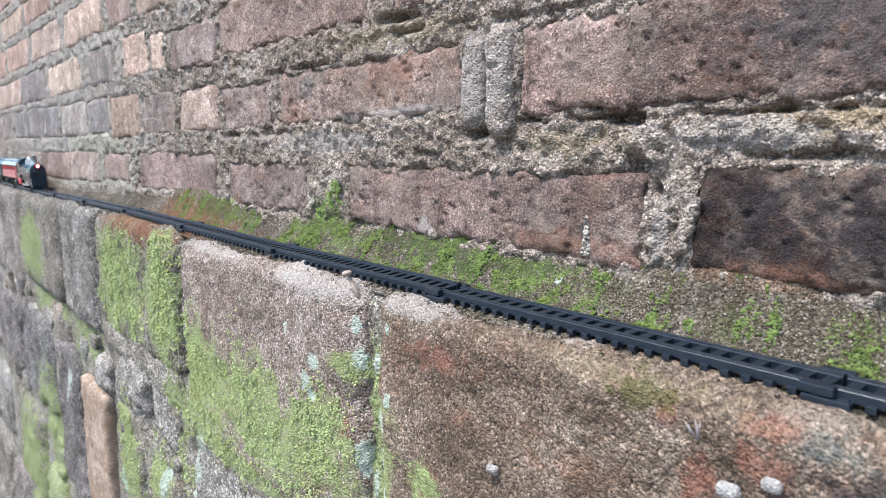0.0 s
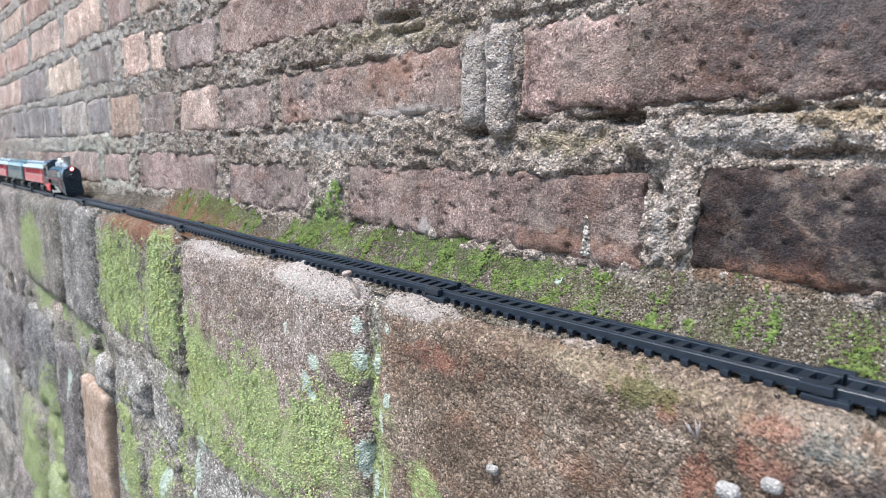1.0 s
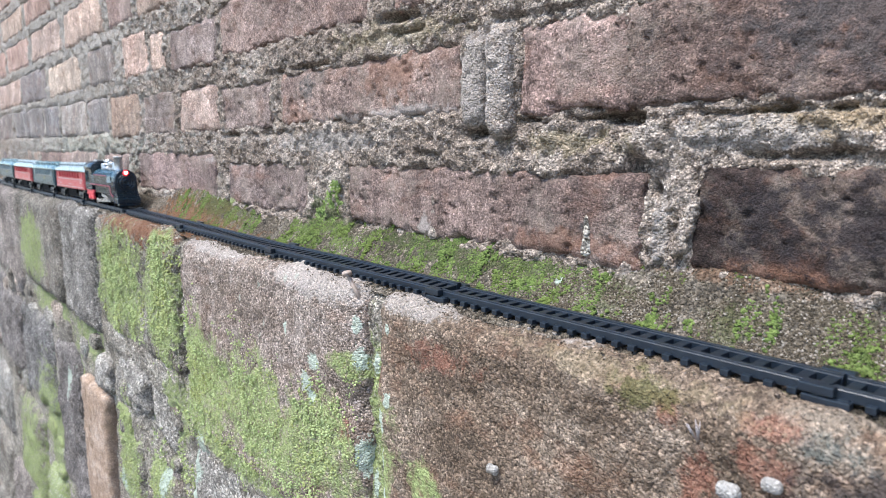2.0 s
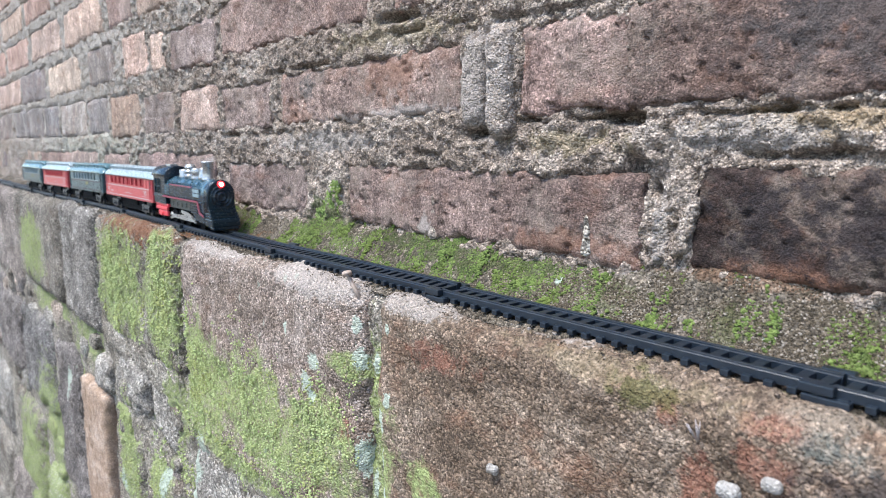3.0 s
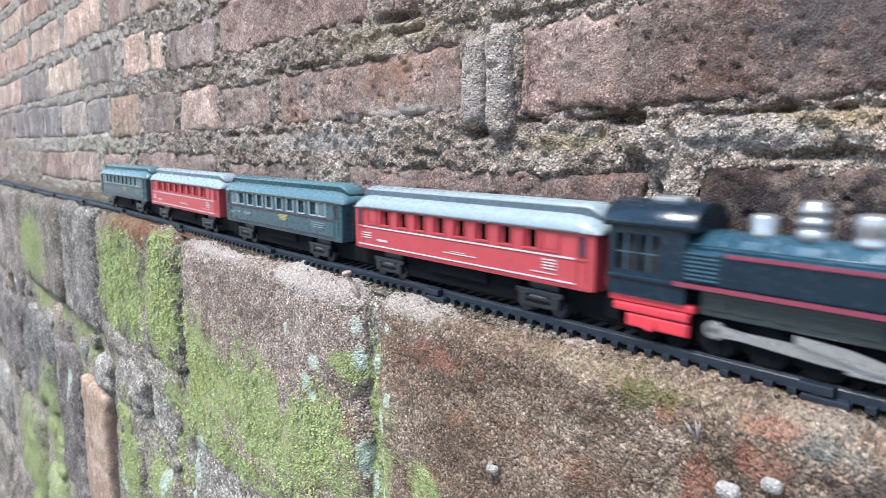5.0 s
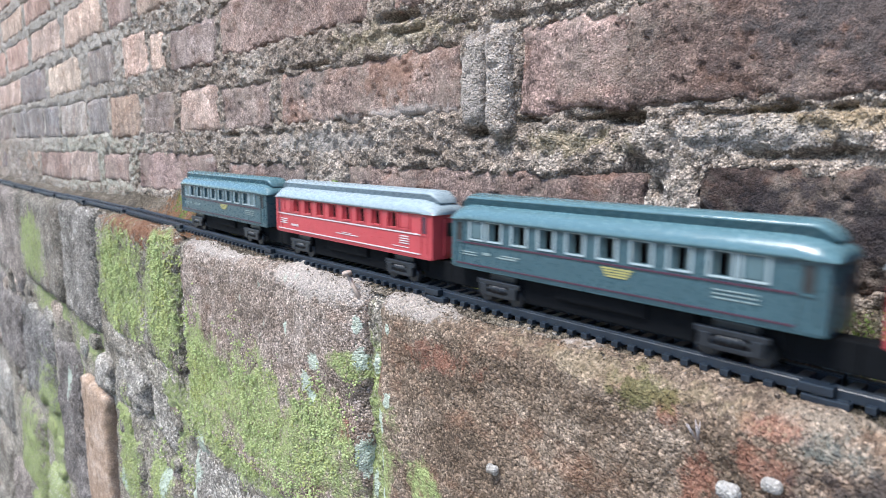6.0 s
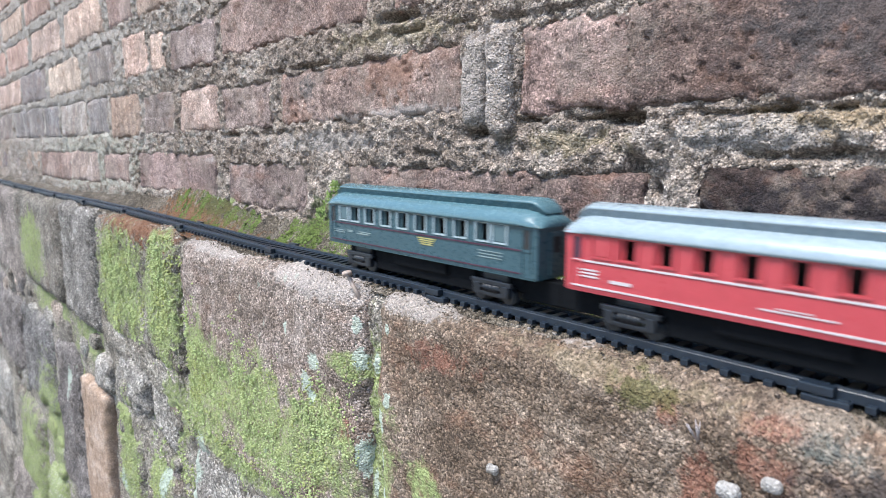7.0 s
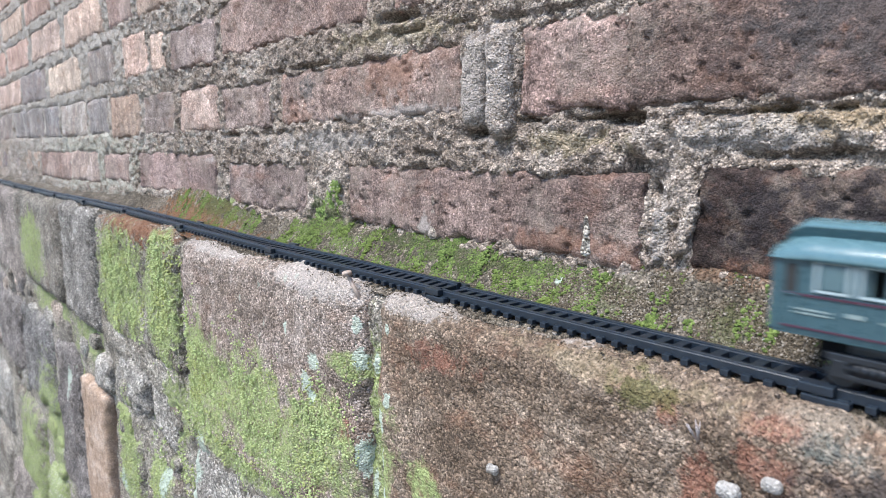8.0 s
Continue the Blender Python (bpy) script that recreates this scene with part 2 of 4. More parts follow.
BLACK = plastic("black_plastic", (0.0055, 0.016, 0.028), 0.20, 0.2, 0.45)
BOILER = plastic("blue_black_boiler_plastic", (0.030, 0.075, 0.110), 0.20, 0.15)
# darker than the bogie plastic: shade under the train is put into this colour
SHADED_BLACK = plastic("shaded_matt_black_underside", (0.0035, 0.0042, 0.0055), 0.8, 0.2, 0.1)
GUN = plastic("dark_bogie_plastic", (0.007, 0.0095, 0.014), 0.42, 0.2)
RED = plastic("red_plastic", (0.34, 0.045, 0.055), 0.34)
STEP_RED = plastic("bright_red_plastic", (0.48, 0.035, 0.050), 0.36)
GREEN = plastic("dark_green_plastic", (0.030, 0.066, 0.082), 0.30)
ROOF_GREEN = plastic("grey_green_roof_plastic", (0.066, 0.128, 0.150), 0.22)
ROOF_SILVER = plastic("silver_grey_roof_plastic", (0.22, 0.27, 0.30), 0.26)
SILVER = plastic("silver_plated_plastic", (0.40, 0.41, 0.42), 0.30, metal=0.75)
WHITE = plastic("white_print", (0.42, 0.38, 0.39), 0.5)
PALE_FRAME = plastic("pale_window_trim", (0.28, 0.34, 0.36), 0.4)
PLATE = plastic("pale_blue_plate", (0.14, 0.20, 0.235), 0.35)
MAROON = plastic("maroon_print", (0.042, 0.013, 0.028), 0.45)
PINK = plastic("crimson_lining", (0.17, 0.028, 0.050), 0.45)
GOLD = plastic("yellow_print", (0.27, 0.25, 0.09), 0.5)
PRINT = plastic("faded_pale_print", (0.17, 0.22, 0.22), 0.5)
SASH = plastic("grey_green_sash", (0.062, 0.105, 0.120), 0.35)
INSIDE = plastic("dark_coach_interior", (0.015, 0.014, 0.014), 0.8)
NAIL = plastic("weathered_nail_metal", (0.32, 0.25, 0.21), 0.6, 0.3)
LAMP = Mat("red_headlamp", rough=0.3)
LAMP.colour((0.45, 0.015, 0.02))
LAMP.b.inputs["Emission Color"].default_value = (1.0, 0.03, 0.04, 1)
LAMP.b.inputs["Emission Strength"].default_value = 0.45
LAMP = LAMP.m
BULB = Mat("headlamp_bulb", rough=0.3)
BULB.colour((0.9, 0.5, 0.45))
BULB.b.inputs["Emission Color"].default_value = (1.0, 0.50, 0.47, 1)
BULB.b.inputs["Emission Strength"].default_value = 3.0
BULB = BULB.m
def moss_mat(name, low, high, tip):
    m = Mat(name, rough=0.95, spec=0.2)
    at = m.where()
    island = m.node("ShaderNodeNewGeometry").outputs["Random Per Island"]
    base = m.ramp(m.noise(at, 130, 5, 0.75), [(0.40, low), (0.60, high)])
    base = m.mix(m.ramp(m.noise(at, 24, 4, 0.65), [(0.46, 0.0), (0.62, 0.55)]), base, tuple(0.5 * (a + b) * k for a, b, k in zip(low, high, (1.05, 0.85, 0.60))))
    m.colour(m.mix(m.ramp(island, [(0.2, 0.0), (1.0, 0.5)]), base, tip))
    m.relief((m.noise(at, 1500, 3, 0.7), 0.0008))
    return m.m


MOSS = moss_mat("moss_cushion", (0.026, 0.040, 0.012), (0.125, 0.180, 0.045), (0.24, 0.30, 0.10))
MOSS_JOINT = moss_mat("joint_moss_green", (0.070, 0.105, 0.030), (0.24, 0.33, 0.10), (0.38, 0.47, 0.18))
MOSS_THIN = moss_mat("thin_moss", (0.150, 0.185, 0.070), (0.42, 0.495, 0.225), (0.50, 0.57, 0.30))
CHIP = gritty("white_mineral_chip", (0.20, 0.184, 0.17), (0.29, 0.272, 0.255), (0.40, 0.382, 0.365), 900, depth=0.0006, spread=0.5)
SLAB = gritty("tan_slab_stone", (0.25, 0.175, 0.125), (0.34, 0.245, 0.185), (0.44, 0.35, 0.29), 700, streak=0.25, depth=0.0008, spread=0.4)
GRIT = Mat("loose_grit", rough=0.95, spec=0.2)
_i = GRIT.node("ShaderNodeNewGeometry").outputs["Random Per Island"]
GRIT.colour(GRIT.ramp(_i, [(0.0, (0.035, 0.028, 0.020)), (0.45, (0.095, 0.076, 0.053)), (0.82, (0.165, 0.132, 0.097)), (1.0, (0.34, 0.30, 0.26))]))
GRIT.relief((GRIT.noise(GRIT.where(), 1800, 3, 0.7), 0.0006))
GRIT = GRIT.m


# ---- geometry tools ----
def hash3(i, j, k, seed):
    n = (i * 374761393 + j * 668265263 + k * 2147483647 + seed * 1274126177) & 0xFFFFFFFF
    n = ((n ^ (n >> 13)) * 1274126177) & 0xFFFFFFFF
    n = ((n ^ (n >> 16)) * 2246822519) & 0xFFFFFFFF
    return ((n ^ (n >> 15)) & 0xFFFF) / 65535.0 * 2 - 1


def lattice(p, scale, seed):
    q = p * scale
    b = np.floor(q).astype(np.int64)
    f = q - b
    f = f * f * (3 - 2 * f)
    out = np.zeros(len(p))
    for dx in (0, 1):
        for dy in (0, 1):
            for dz in (0, 1):
                w = (f[:, 0] if dx else 1 - f[:, 0]) * (f[:, 1] if dy else 1 - f[:, 1]) * (f[:, 2] if dz else 1 - f[:, 2])
                out += w * hash3(b[:, 0] + dx, b[:, 1] + dy, b[:, 2] + dz, seed)
    return out


def fractal(p, scale, octaves=4, gain=0.55, seed=1):
    out, amp = np.zeros(len(p)), 1.0
    for o in range(octaves):
        out += amp * lattice(p, scale * 2.03 ** o, seed + o * 17)
        amp *= gain
    return out


def mesh_from(name, verts, faces, mat, smooth=True):
    me = bpy.data.meshes.new(name)
    me.vertices.add(len(verts))
    me.vertices.foreach_set("co", np.asarray(verts, dtype=np.float32).ravel())
    faces = np.asarray(faces, dtype=np.int32)
    n, k = faces.shape
    me.loops.add(n * k)
    me.loops.foreach_set("vertex_index", faces.ravel())
    me.polygons.add(n)
    me.polygons.foreach_set("loop_start", np.arange(0, n * k, k, dtype=np.int32))
    me.polygons.foreach_set("use_smooth", np.full(n, smooth))
    me.update(calc_edges=True)
    me.validate()
    me.materials.append(mat)
    return me


def grid_faces(nu, nv):
    i = np.arange(nu * nv).reshape(nu, nv)
    return np.stack([i[:-1, :-1], i[1:, :-1], i[1:, 1:], i[:-1, 1:]], -1).reshape(-1, 4)


def steps(a, b, cell):
    return np.linspace(a, b, max(2, int(round((b - a) / cell)) + 1))


def rough_block(x0, x1, y0, y1, z0, z1, r, cell, lump, fine, seed, lean=0.0, chip=0.0):
    """A weathered block: rounded box, lumpy and pitted. Returns its vertices, normals and quads."""
    c = np.array([(x0 + x1) / 2, (y0 + y1) / 2, (z0 + z1) / 2])
    h = np.array([(x1 - x0) / 2, (y1 - y0) / 2, (z1 - z0) / 2])
    r = min(r, *(h * 0.95))
    vs, fs, base = [], [], 0
    for ax in range(3):
        u, v = (ax + 1) % 3, (ax + 2) % 3
        for sg in (-1, 1):
            if ax == 1 and sg == 1:
                continue
            a, b = steps(-h[u], h[u], cell), steps(-h[v], h[v], cell)
            p = np.zeros((len(a), len(b), 3))
            p[..., ax], p[..., u], p[..., v] = sg * h[ax], a[:, None], b[None, :]
            f = grid_faces(len(a), len(b))
            vs.append(p.reshape(-1, 3))
            fs.append((f if sg > 0 else f[:, ::-1]) + base)
            base += len(a) * len(b)
    p, f = np.concatenate(vs), np.concatenate(fs)
    _, keep, back = np.unique(np.round(p, 6), axis=0, return_index=True, return_inverse=True)
    p, f = p[keep], back.reshape(-1)[f]
    q = np.clip(p, -(h - r), h - r)
    n = p - q
    n /= np.linalg.norm(n, axis=1)[:, None] + 1e-12
    p = q + n * r + c
    d = lump * fractal(p, 22, 3, 0.5, seed) + fine * fractal(p, 170, 4, 0.62, seed + 5)
    pit = fractal(p, 90, 3, 0.6, seed + 9)
    d -= fine * 5.0 * np.clip(pit - 0.62, 0, None)
    if chip:
        d -= 0.007 * np.clip(lattice(p, 120, seed + 3) - 0.74, 0, None) + 0.018 * np.clip(lattice(p, 260, seed + 4) - 0.78, 0, None)
        rim = 1 - np.min(np.clip((h - np.abs(p - c))[:, [0, 2]] / 0.009, 0, 1), axis=1)
        d -= chip * rim * np.clip(0.35 + fractal(p, 50, 4, 0.6, seed + 13), 0, None)
    p = p + n * d[:, None]
    p[:, 2] += lean * (p[:, 0] - c[0])
    return p, n, f


def part(name, source, mat, parent, label=""):
    """Links a bmesh (or a ready mesh) as one mesh object under a thing or a part."""
    if isinstance(source, bmesh.types.BMesh):
        me = bpy.data.meshes.new(name)
        source.to_mesh(me)
        source.free()
        me.materials.append(mat)
    else:
        me = source
    ob = new(name, me)
    ob.parent = parent
    return tagged(ob, label) if label else ob


def box(bm, x0, x1, y0, y1, z0, z1, bevel=0.0):
    m = Matrix.LocRotScale(((x0 + x1) / 2, (y0 + y1) / 2, (z0 + z1) / 2), None, (x1 - x0, y1 - y0, z1 - z0))
    made = bmesh.ops.create_cube(bm, size=1.0, matrix=m)["verts"]
    if bevel:
        edges = list({e for v in made for e in v.link_edges})
        bmesh.ops.bevel(bm, geom=edges, offset=bevel, segments=2, profile=0.6, affect="EDGES")
    return bm


def slab(x0, x1, y0, y1, z0, z1, bevel=0.0):
    return box(bmesh.new(), x0, x1, y0, y1, z0, z1, bevel)


def rod(bm, a, b, r0, r1=None, n=20):
    """A cylinder or cone from a to b."""
    a, b = Vector(a), Vector(b)
    m = Matrix.Translation((a + b) / 2) @ (b - a).to_track_quat("Z", "Y").to_matrix().to_4x4()
    made = bmesh.ops.create_cone(bm, cap_ends=True, segments=n, radius1=r0, radius2=r0 if r1 is None else r1, depth=(b - a).length, matrix=m)["verts"]
    for f in {f for v in made for f in v.link_faces}:
        f.smooth = len(f.verts) == 4
    return bm


def turned(profile, centre, axis="z", n=24):
    """A lathe shape from (radius, height) pairs about a vertical or lengthwise axis."""
    bm = bmesh.new()
    rings = []
    for r, h in profile:
        ring = []
        for k in range(n):
            a = 2 * math.pi * k / n
            v = (r * math.cos(a), r * math.sin(a), h) if axis == "z" else (h, r * math.cos(a), r * math.sin(a))
            ring.append(bm.verts.new(Vector(centre) + Vector(v)))
        rings.append(ring)
    for p, q in zip(rings, rings[1:]):
        for k in range(n):
            bm.faces.new((p[k], p[(k + 1) % n], q[(k + 1) % n], q[k])).smooth = True
    bm.faces.new(rings[0][::-1])
    bm.faces.new(rings[-1])
    bmesh.ops.recalc_face_normals(bm, faces=bm.faces)
    return bm


def loft(sections, smooth=True):
    """A closed skin over sections, each a list of points of the same count."""
    bm = bmesh.new()
    rows = [[bm.verts.new(p) for p in s] for s in sections]
    n = len(rows[0])
    for p, q in zip(rows, rows[1:]):
        for k in range(n):
            bm.faces.new((p[k], p[(k + 1) % n], q[(k + 1) % n], q[k])).smooth = smooth
    bm.faces.new(rows[0][::-1])
    bm.faces.new(rows[-1])
    bmesh.ops.recalc_face_normals(bm, faces=bm.faces)
    return bm


def thing(name, label, category, group="", m=None):
    ob = tagged(new(name), label, category, group)
    if m is not None:
        ob.matrix_world = m
    return ob


# ---- the upper wall: old bricks in thick lime mortar ----
WALL = 0.045
X_END, X_START = 1.35, -3.7
wall = tagged(new("wall_upper"), "old weathered brick wall with thick crumbling mortar", "wall", kind="structure")


def smooth01(a, b, x):
    t = np.clip((x - a) / (b - a), 0, 1)
    return t * t * (3 - 2 * t)


GAPS = [(-0.262, 0.1180, 0.050, 0.0013, 0.012), (-0.345, 0.1105, 0.015, 0.0032, 0.028), (-0.222, 0.1175, 0.015, 0.0028, 0.026), (-0.201, 0.077, 0.004, 0.005, 0.018), (-0.45, 0.2025, 0.035, 0.0035, 0.022),
        (-0.13, 0.1175, 0.05, 0.0013, 0.010), (-0.195, 0.060, 0.0030, 0.026, 0.010), (-0.70, 0.115, 0.09, 0.0028, 0.012),
        (-0.40, 0.0945, 0.02, 0.002, 0.006), (-0.21, 0.089, 0.008, 0.006, 0.012), (-0.12, 0.0965, 0.030, 0.0022, 0.008), (-0.60, 0.1775, 0.07, 0.0022, 0.008), (-0.87, 0.200, 0.06, 0.0020, 0.008),
        (-0.40, 0.190, 0.05, 0.0022, 0.009), (-0.30, 0.184, 0.06, 0.0022, 0.009), (-0.523, 0.075, 0.004, 0.022, 0.008)]


# each brick: left end, right end, foot, top, stand-out, tint
WARM, DARKB, ROSE, SLATE, CREAM, GREYB, TAN = (0.60, 0.53, 0.51), (0.38, 0.35, 0.36), (1.0, 0.85, 0.78), (0.40, 0.45, 0.52), (1.05, 1.0, 0.88), (0.95, 0.95, 0.92), (1.0, 0.86, 0.77)
COURSES = [
    [(-0.179, 0.10, 0.033, 0.091, 4, (-0.09, -0.11, -0.11)), (-0.512, -0.203, 0.030, 0.087, 4, (0.37, 0.315, 0.305)), (-0.776, -0.580, 0.030, 0.085, 3, DARKB),
     (-1.12, -0.808, 0.034, 0.096, 3, (0.60, 0.53, 0.55)), (-1.33, -1.17, 0.040, 0.092, 2, (0.70, 0.65, 0.65)), (-1.58, -1.36, 0.030, 0.097, 2, GREYB), (-1.90, -1.58, 0.028, 0.095, 3, WARM)],
    [(-0.224, 0.12, 0.119, 0.180, 4, (0.33, 0.27, 0.25)), (-0.303, -0.2170, 0.119, 0.179, 4, (0.60, 0.50, 0.49)), (-0.632, -0.356, 0.122, 0.176, 4, (0.60, 0.54, 0.52)),
     (-0.782, -0.652, 0.117, 0.172, 4, (0.56, 0.54, 0.54)), (-0.922, -0.792, 0.119, 0.180, 3, (1.05, 0.98, 0.93)), (-1.078, -0.938, 0.116, 0.181, 3, (0.50, 0.53, 0.54)),
     (-1.258, -1.090, 0.114, 0.188, 3, (0.82, 0.74, 0.62)), (-1.41, -1.268, 0.121, 0.190, 3, (0.50, 0.62, 0.70)), (-1.64, -1.42, 0.120, 0.193, 3, (0.80, 0.93, 0.95)), (-1.815, -1.65, 0.121, 0.196, 3, (0.42, 0.54, 0.62)),
     (-2.24, -1.825, 0.121, 0.200, 3, (0.45, 0.56, 0.62)), (-2.6, -2.27, 0.121, 0.20, 3, (0.50, 0.56, 0.58))],
    [(-0.10, 0.15, 0.212, 0.272, 3, DARKB), (-0.440, -0.12, 0.205, 0.27, 3, WARM), (-0.778, -0.470, 0.203, 0.268, 3, WARM), (-0.945, -0.785, 0.200, 0.258, 5, (0.58, 0.58, 0.60)), (-1.035, -0.965, 0.208, 0.265, 2, (1.4, 1.32, 1.2)),
     (-1.160, -1.045, 0.206, 0.275, 4, (1.25, 1.12, 1.03)), (-1.385, -1.215, 0.208, 0.278, 3, (0.50, 0.58, 0.60)), (-1.74, -1.44, 0.209, 0.280, 3, (1.15, 1.17, 1.05)), (-2.08, -1.755, 0.209, 0.287, 3, (0.42, 0.50, 0.57)), (-2.46, -2.085, 0.211, 0.285, 3, (1.1, 1.04, 0.98)), (-2.9, -2.5, 0.216, 0.275, 3, ROSE)],
    [(-0.50, -0.16, 0.296, 0.356, 3, WARM), (-0.86, -0.53, 0.296, 0.36, 3, WARM), (-1.08, -0.89, 0.290, 0.354, 3, CREAM), (-1.24, -1.10, 0.293, 0.364, 3, (0.72, 0.64, 0.64)), (-1.55, -1.27, 0.296, 0.368, 3, (1.30, 1.22, 1.10)),
     (-1.90, -1.58, 0.300, 0.372, 3, (1.1, 1.06, 1.0)), (-2.25, -1.93, 0.301, 0.374, 3, (1.12, 0.95, 0.88)), (-2.7, -2.28, 0.301, 0.374, 3, (1.12, 0.92, 0.84))],
    [(-0.95, -0.66, 0.386, 0.446, 3, WARM), (-1.28, -0.98, 0.386, 0.448, 3, CREAM), (-1.62, -1.31, 0.388, 0.45, 3, GREYB), (-1.95, -1.65, 0.390, 0.452, 3, ROSE), (-2.3, -1.98, 0.390, 0.454, 3, CREAM), (-2.65, -2.33, 0.39, 0.454, 3, ROSE)],
    [(-1.40, -1.08, 0.472, 0.532, 3, WARM), (-1.74, -1.43, 0.474, 0.534, 3, ROSE), (-2.08, -1.77, 0.475, 0.536, 3, CREAM), (-2.42, -2.11, 0.476, 0.538, 3, ROSE), (-2.8, -2.45, 0.476, 0.538, 3, CREAM)],
    [(-1.62, -1.30, 0.560, 0.620, 3, WARM), (-1.98, -1.66, 0.560, 0.622, 3, CREAM), (-2.34, -2.02, 0.562, 0.624, 3, ROSE), (-2.7, -2.38, 0.562, 0.624, 3, ROSE)],
    [(-1.90, -1.58, 0.648, 0.71, 3, WARM), (-2.26, -1.94, 0.648, 0.71, 3, ROSE), (-2.62, -2.30, 0.650, 0.71, 3, CREAM)],
]

def mortar_sheet(x0, x1, z0, z1, cell):
    xs, zs = steps(x0, x1, cell), steps(z0, z1, cell)
    g = np.stack(np.meshgrid(xs, zs, indexing="ij"), -1).reshape(-1, 2)
    p = np.stack([g[:, 0], np.full(len(g), WALL), g[:, 1]], -1)
    d = -0.0016 + 0.0026 * fractal(p, 26, 4, 0.62, 31) + 0.0023 * fractal(p, 130, 4, 0.7, 41)
    d += 0.003 * np.clip(fractal(p, 55, 4, 0.65, 51) - 0.45, 0, None)
    wx, wz, torn = 0.006 * fractal(p, 70, 3, 0.6, 53), 0.0016 * fractal(p, 60, 4, 0.7, 57), np.clip(0.75 + 0.8 * fractal(p, 45, 3, 0.6, 59), 0.0, 1.3)
    for x, z, rx, rz, deep in GAPS:
        d += torn * deep * np.exp(-(((p[:, 0] - x + wx) / rx) ** 4 + ((p[:, 2] - z + wz) / rz) ** 2))
    for course in COURSES:
        for bx0, bx1, bz0, bz1, _, _ in course:
            depth = np.minimum(np.minimum(p[:, 0] - bx0, bx1 - p[:, 0]), np.minimum(p[:, 2] - bz0, bz1 - p[:, 2]))
            d += 0.008 * smooth01(0.001, 0.009, depth + 0.004 * wx / 0.006)
    p[:, 1] += d
    return mesh_from("mortar", p, grid_faces(len(xs), len(zs)), MORTAR)


for a, b, c in ((-1.15, 0.16, 0.0017), (-2.2, -1.15, 0.004), (X_START, -2.2, 0.008), (0.16, X_END, 0.012)):
    part("mortar", mortar_sheet(a, b, -0.02, 0.42, c), MORTAR, wall)
    part("mortar", mortar_sheet(a, b, 0.42, 0.80, max(c, 0.008)), MORTAR, wall)
part("wall_core", slab(X_START, X_END, WALL + 0.022, WALL + 0.30, -0.02, 1.9), MORTAR, wall)
part("wall_face", slab(X_START, X_END, WALL - 0.004, WALL + 0.0215, 0.801, 1.9), MORTAR, wall)

rng = random.Random(7)


def brick(x0, x1, z0, z1, proud, tint, seed):
    cell = 0.0014 if x1 > -0.7 else 0.003 if x1 > -1.1 else 0.006
    if x0 > 0.12:
        cell = 0.012
    p, n, f = rough_block(x0, x1, WALL - proud * 0.0006, WALL + 0.020, z0, z1, 0.007, cell, 0.0017, 0.0008, seed, rng.uniform(-0.012, 0.012), 0.0040)
    ob = part("brick", mesh_from("brick", p, f, BRICK), BRICK, wall)
    ob.color = (*[0.2 + 0.8 * c for c in tint], 1)


for row, course in enumerate(COURSES):
    for k, (x0, x1, z0, z1, proud, tint) in enumerate(course):
        brick(x0, x1, z0, z1, proud, tint, 100 + row * 40 + k)
    left, right = min(b[0] for b in course), max(b[1] for b in course)
    z0, z1 = course[0][2], course[0][3]
    x = right + 0.02
    while row < 4 and x < X_END - 0.3:
        w = rng.uniform(0.26, 0.31)
        brick(x, x + w, z0, z1, 3, WARM, int(x * 1000) + row)
        x += w + 0.02
    x = left - 0.03
    while x > X_START + 0.35:
        w = rng.uniform(0.24, 0.34)
        brick(x - w, x, z0 + 0.003, z1 + 0.004, 3, rng.choice((WARM, GREYB, ROSE, SLATE, CREAM)), int(-x * 1000) + row)
        x -= w + 0.03
# two tongues of squeezed-out mortar in the upright joint
for x0, x1, z0, z1 in ((-0.352, -0.3315, 0.1135, 0.176), (-0.328, -0.3065, 0.1075, 0.179)):
    p, n, f = rough_block(x0, x1, WALL - 0.009, WALL + 0.012, z0, z1, 0.009, 0.0014, 0.0022, 0.0009, int(-x0 * 999))
    part("mortar_lump", mesh_from("mortar_lump", p, f, MORTAR), MORTAR, wall)

# dried mortar drips on the brick face and a sloping ridge beside the dark brick
for x, z0, z1, w, slope in ((-0.387, 0.030, 0.0640, 0.0050, 0.0), (-0.242, 0.036, 0.0590, 0.0036, 0.0), (-0.1755, 0.043, 0.0930, 0.0030, -0.26)):
    p, n, f = rough_block(x - w, x + w, WALL - 0.0045, WALL + 0.010, z0, z1, 0.003, 0.0010, 0.0022, 0.0012, int(-x * 5000))
    taper = 1 - 0.75 * (p[:, 2] - z0) / (z1 - z0) if slope == 0 else 1.0
    p[:, 0] = x + (p[:, 0] - x) * taper - slope * (p[:, 2] - (z0 + z1) / 2)
    mat = FILL if x > -0.3 and slope == 0 else MORTAR
    part("mortar_lump", mesh_from("mortar_lump", p, f, mat), mat, wall)

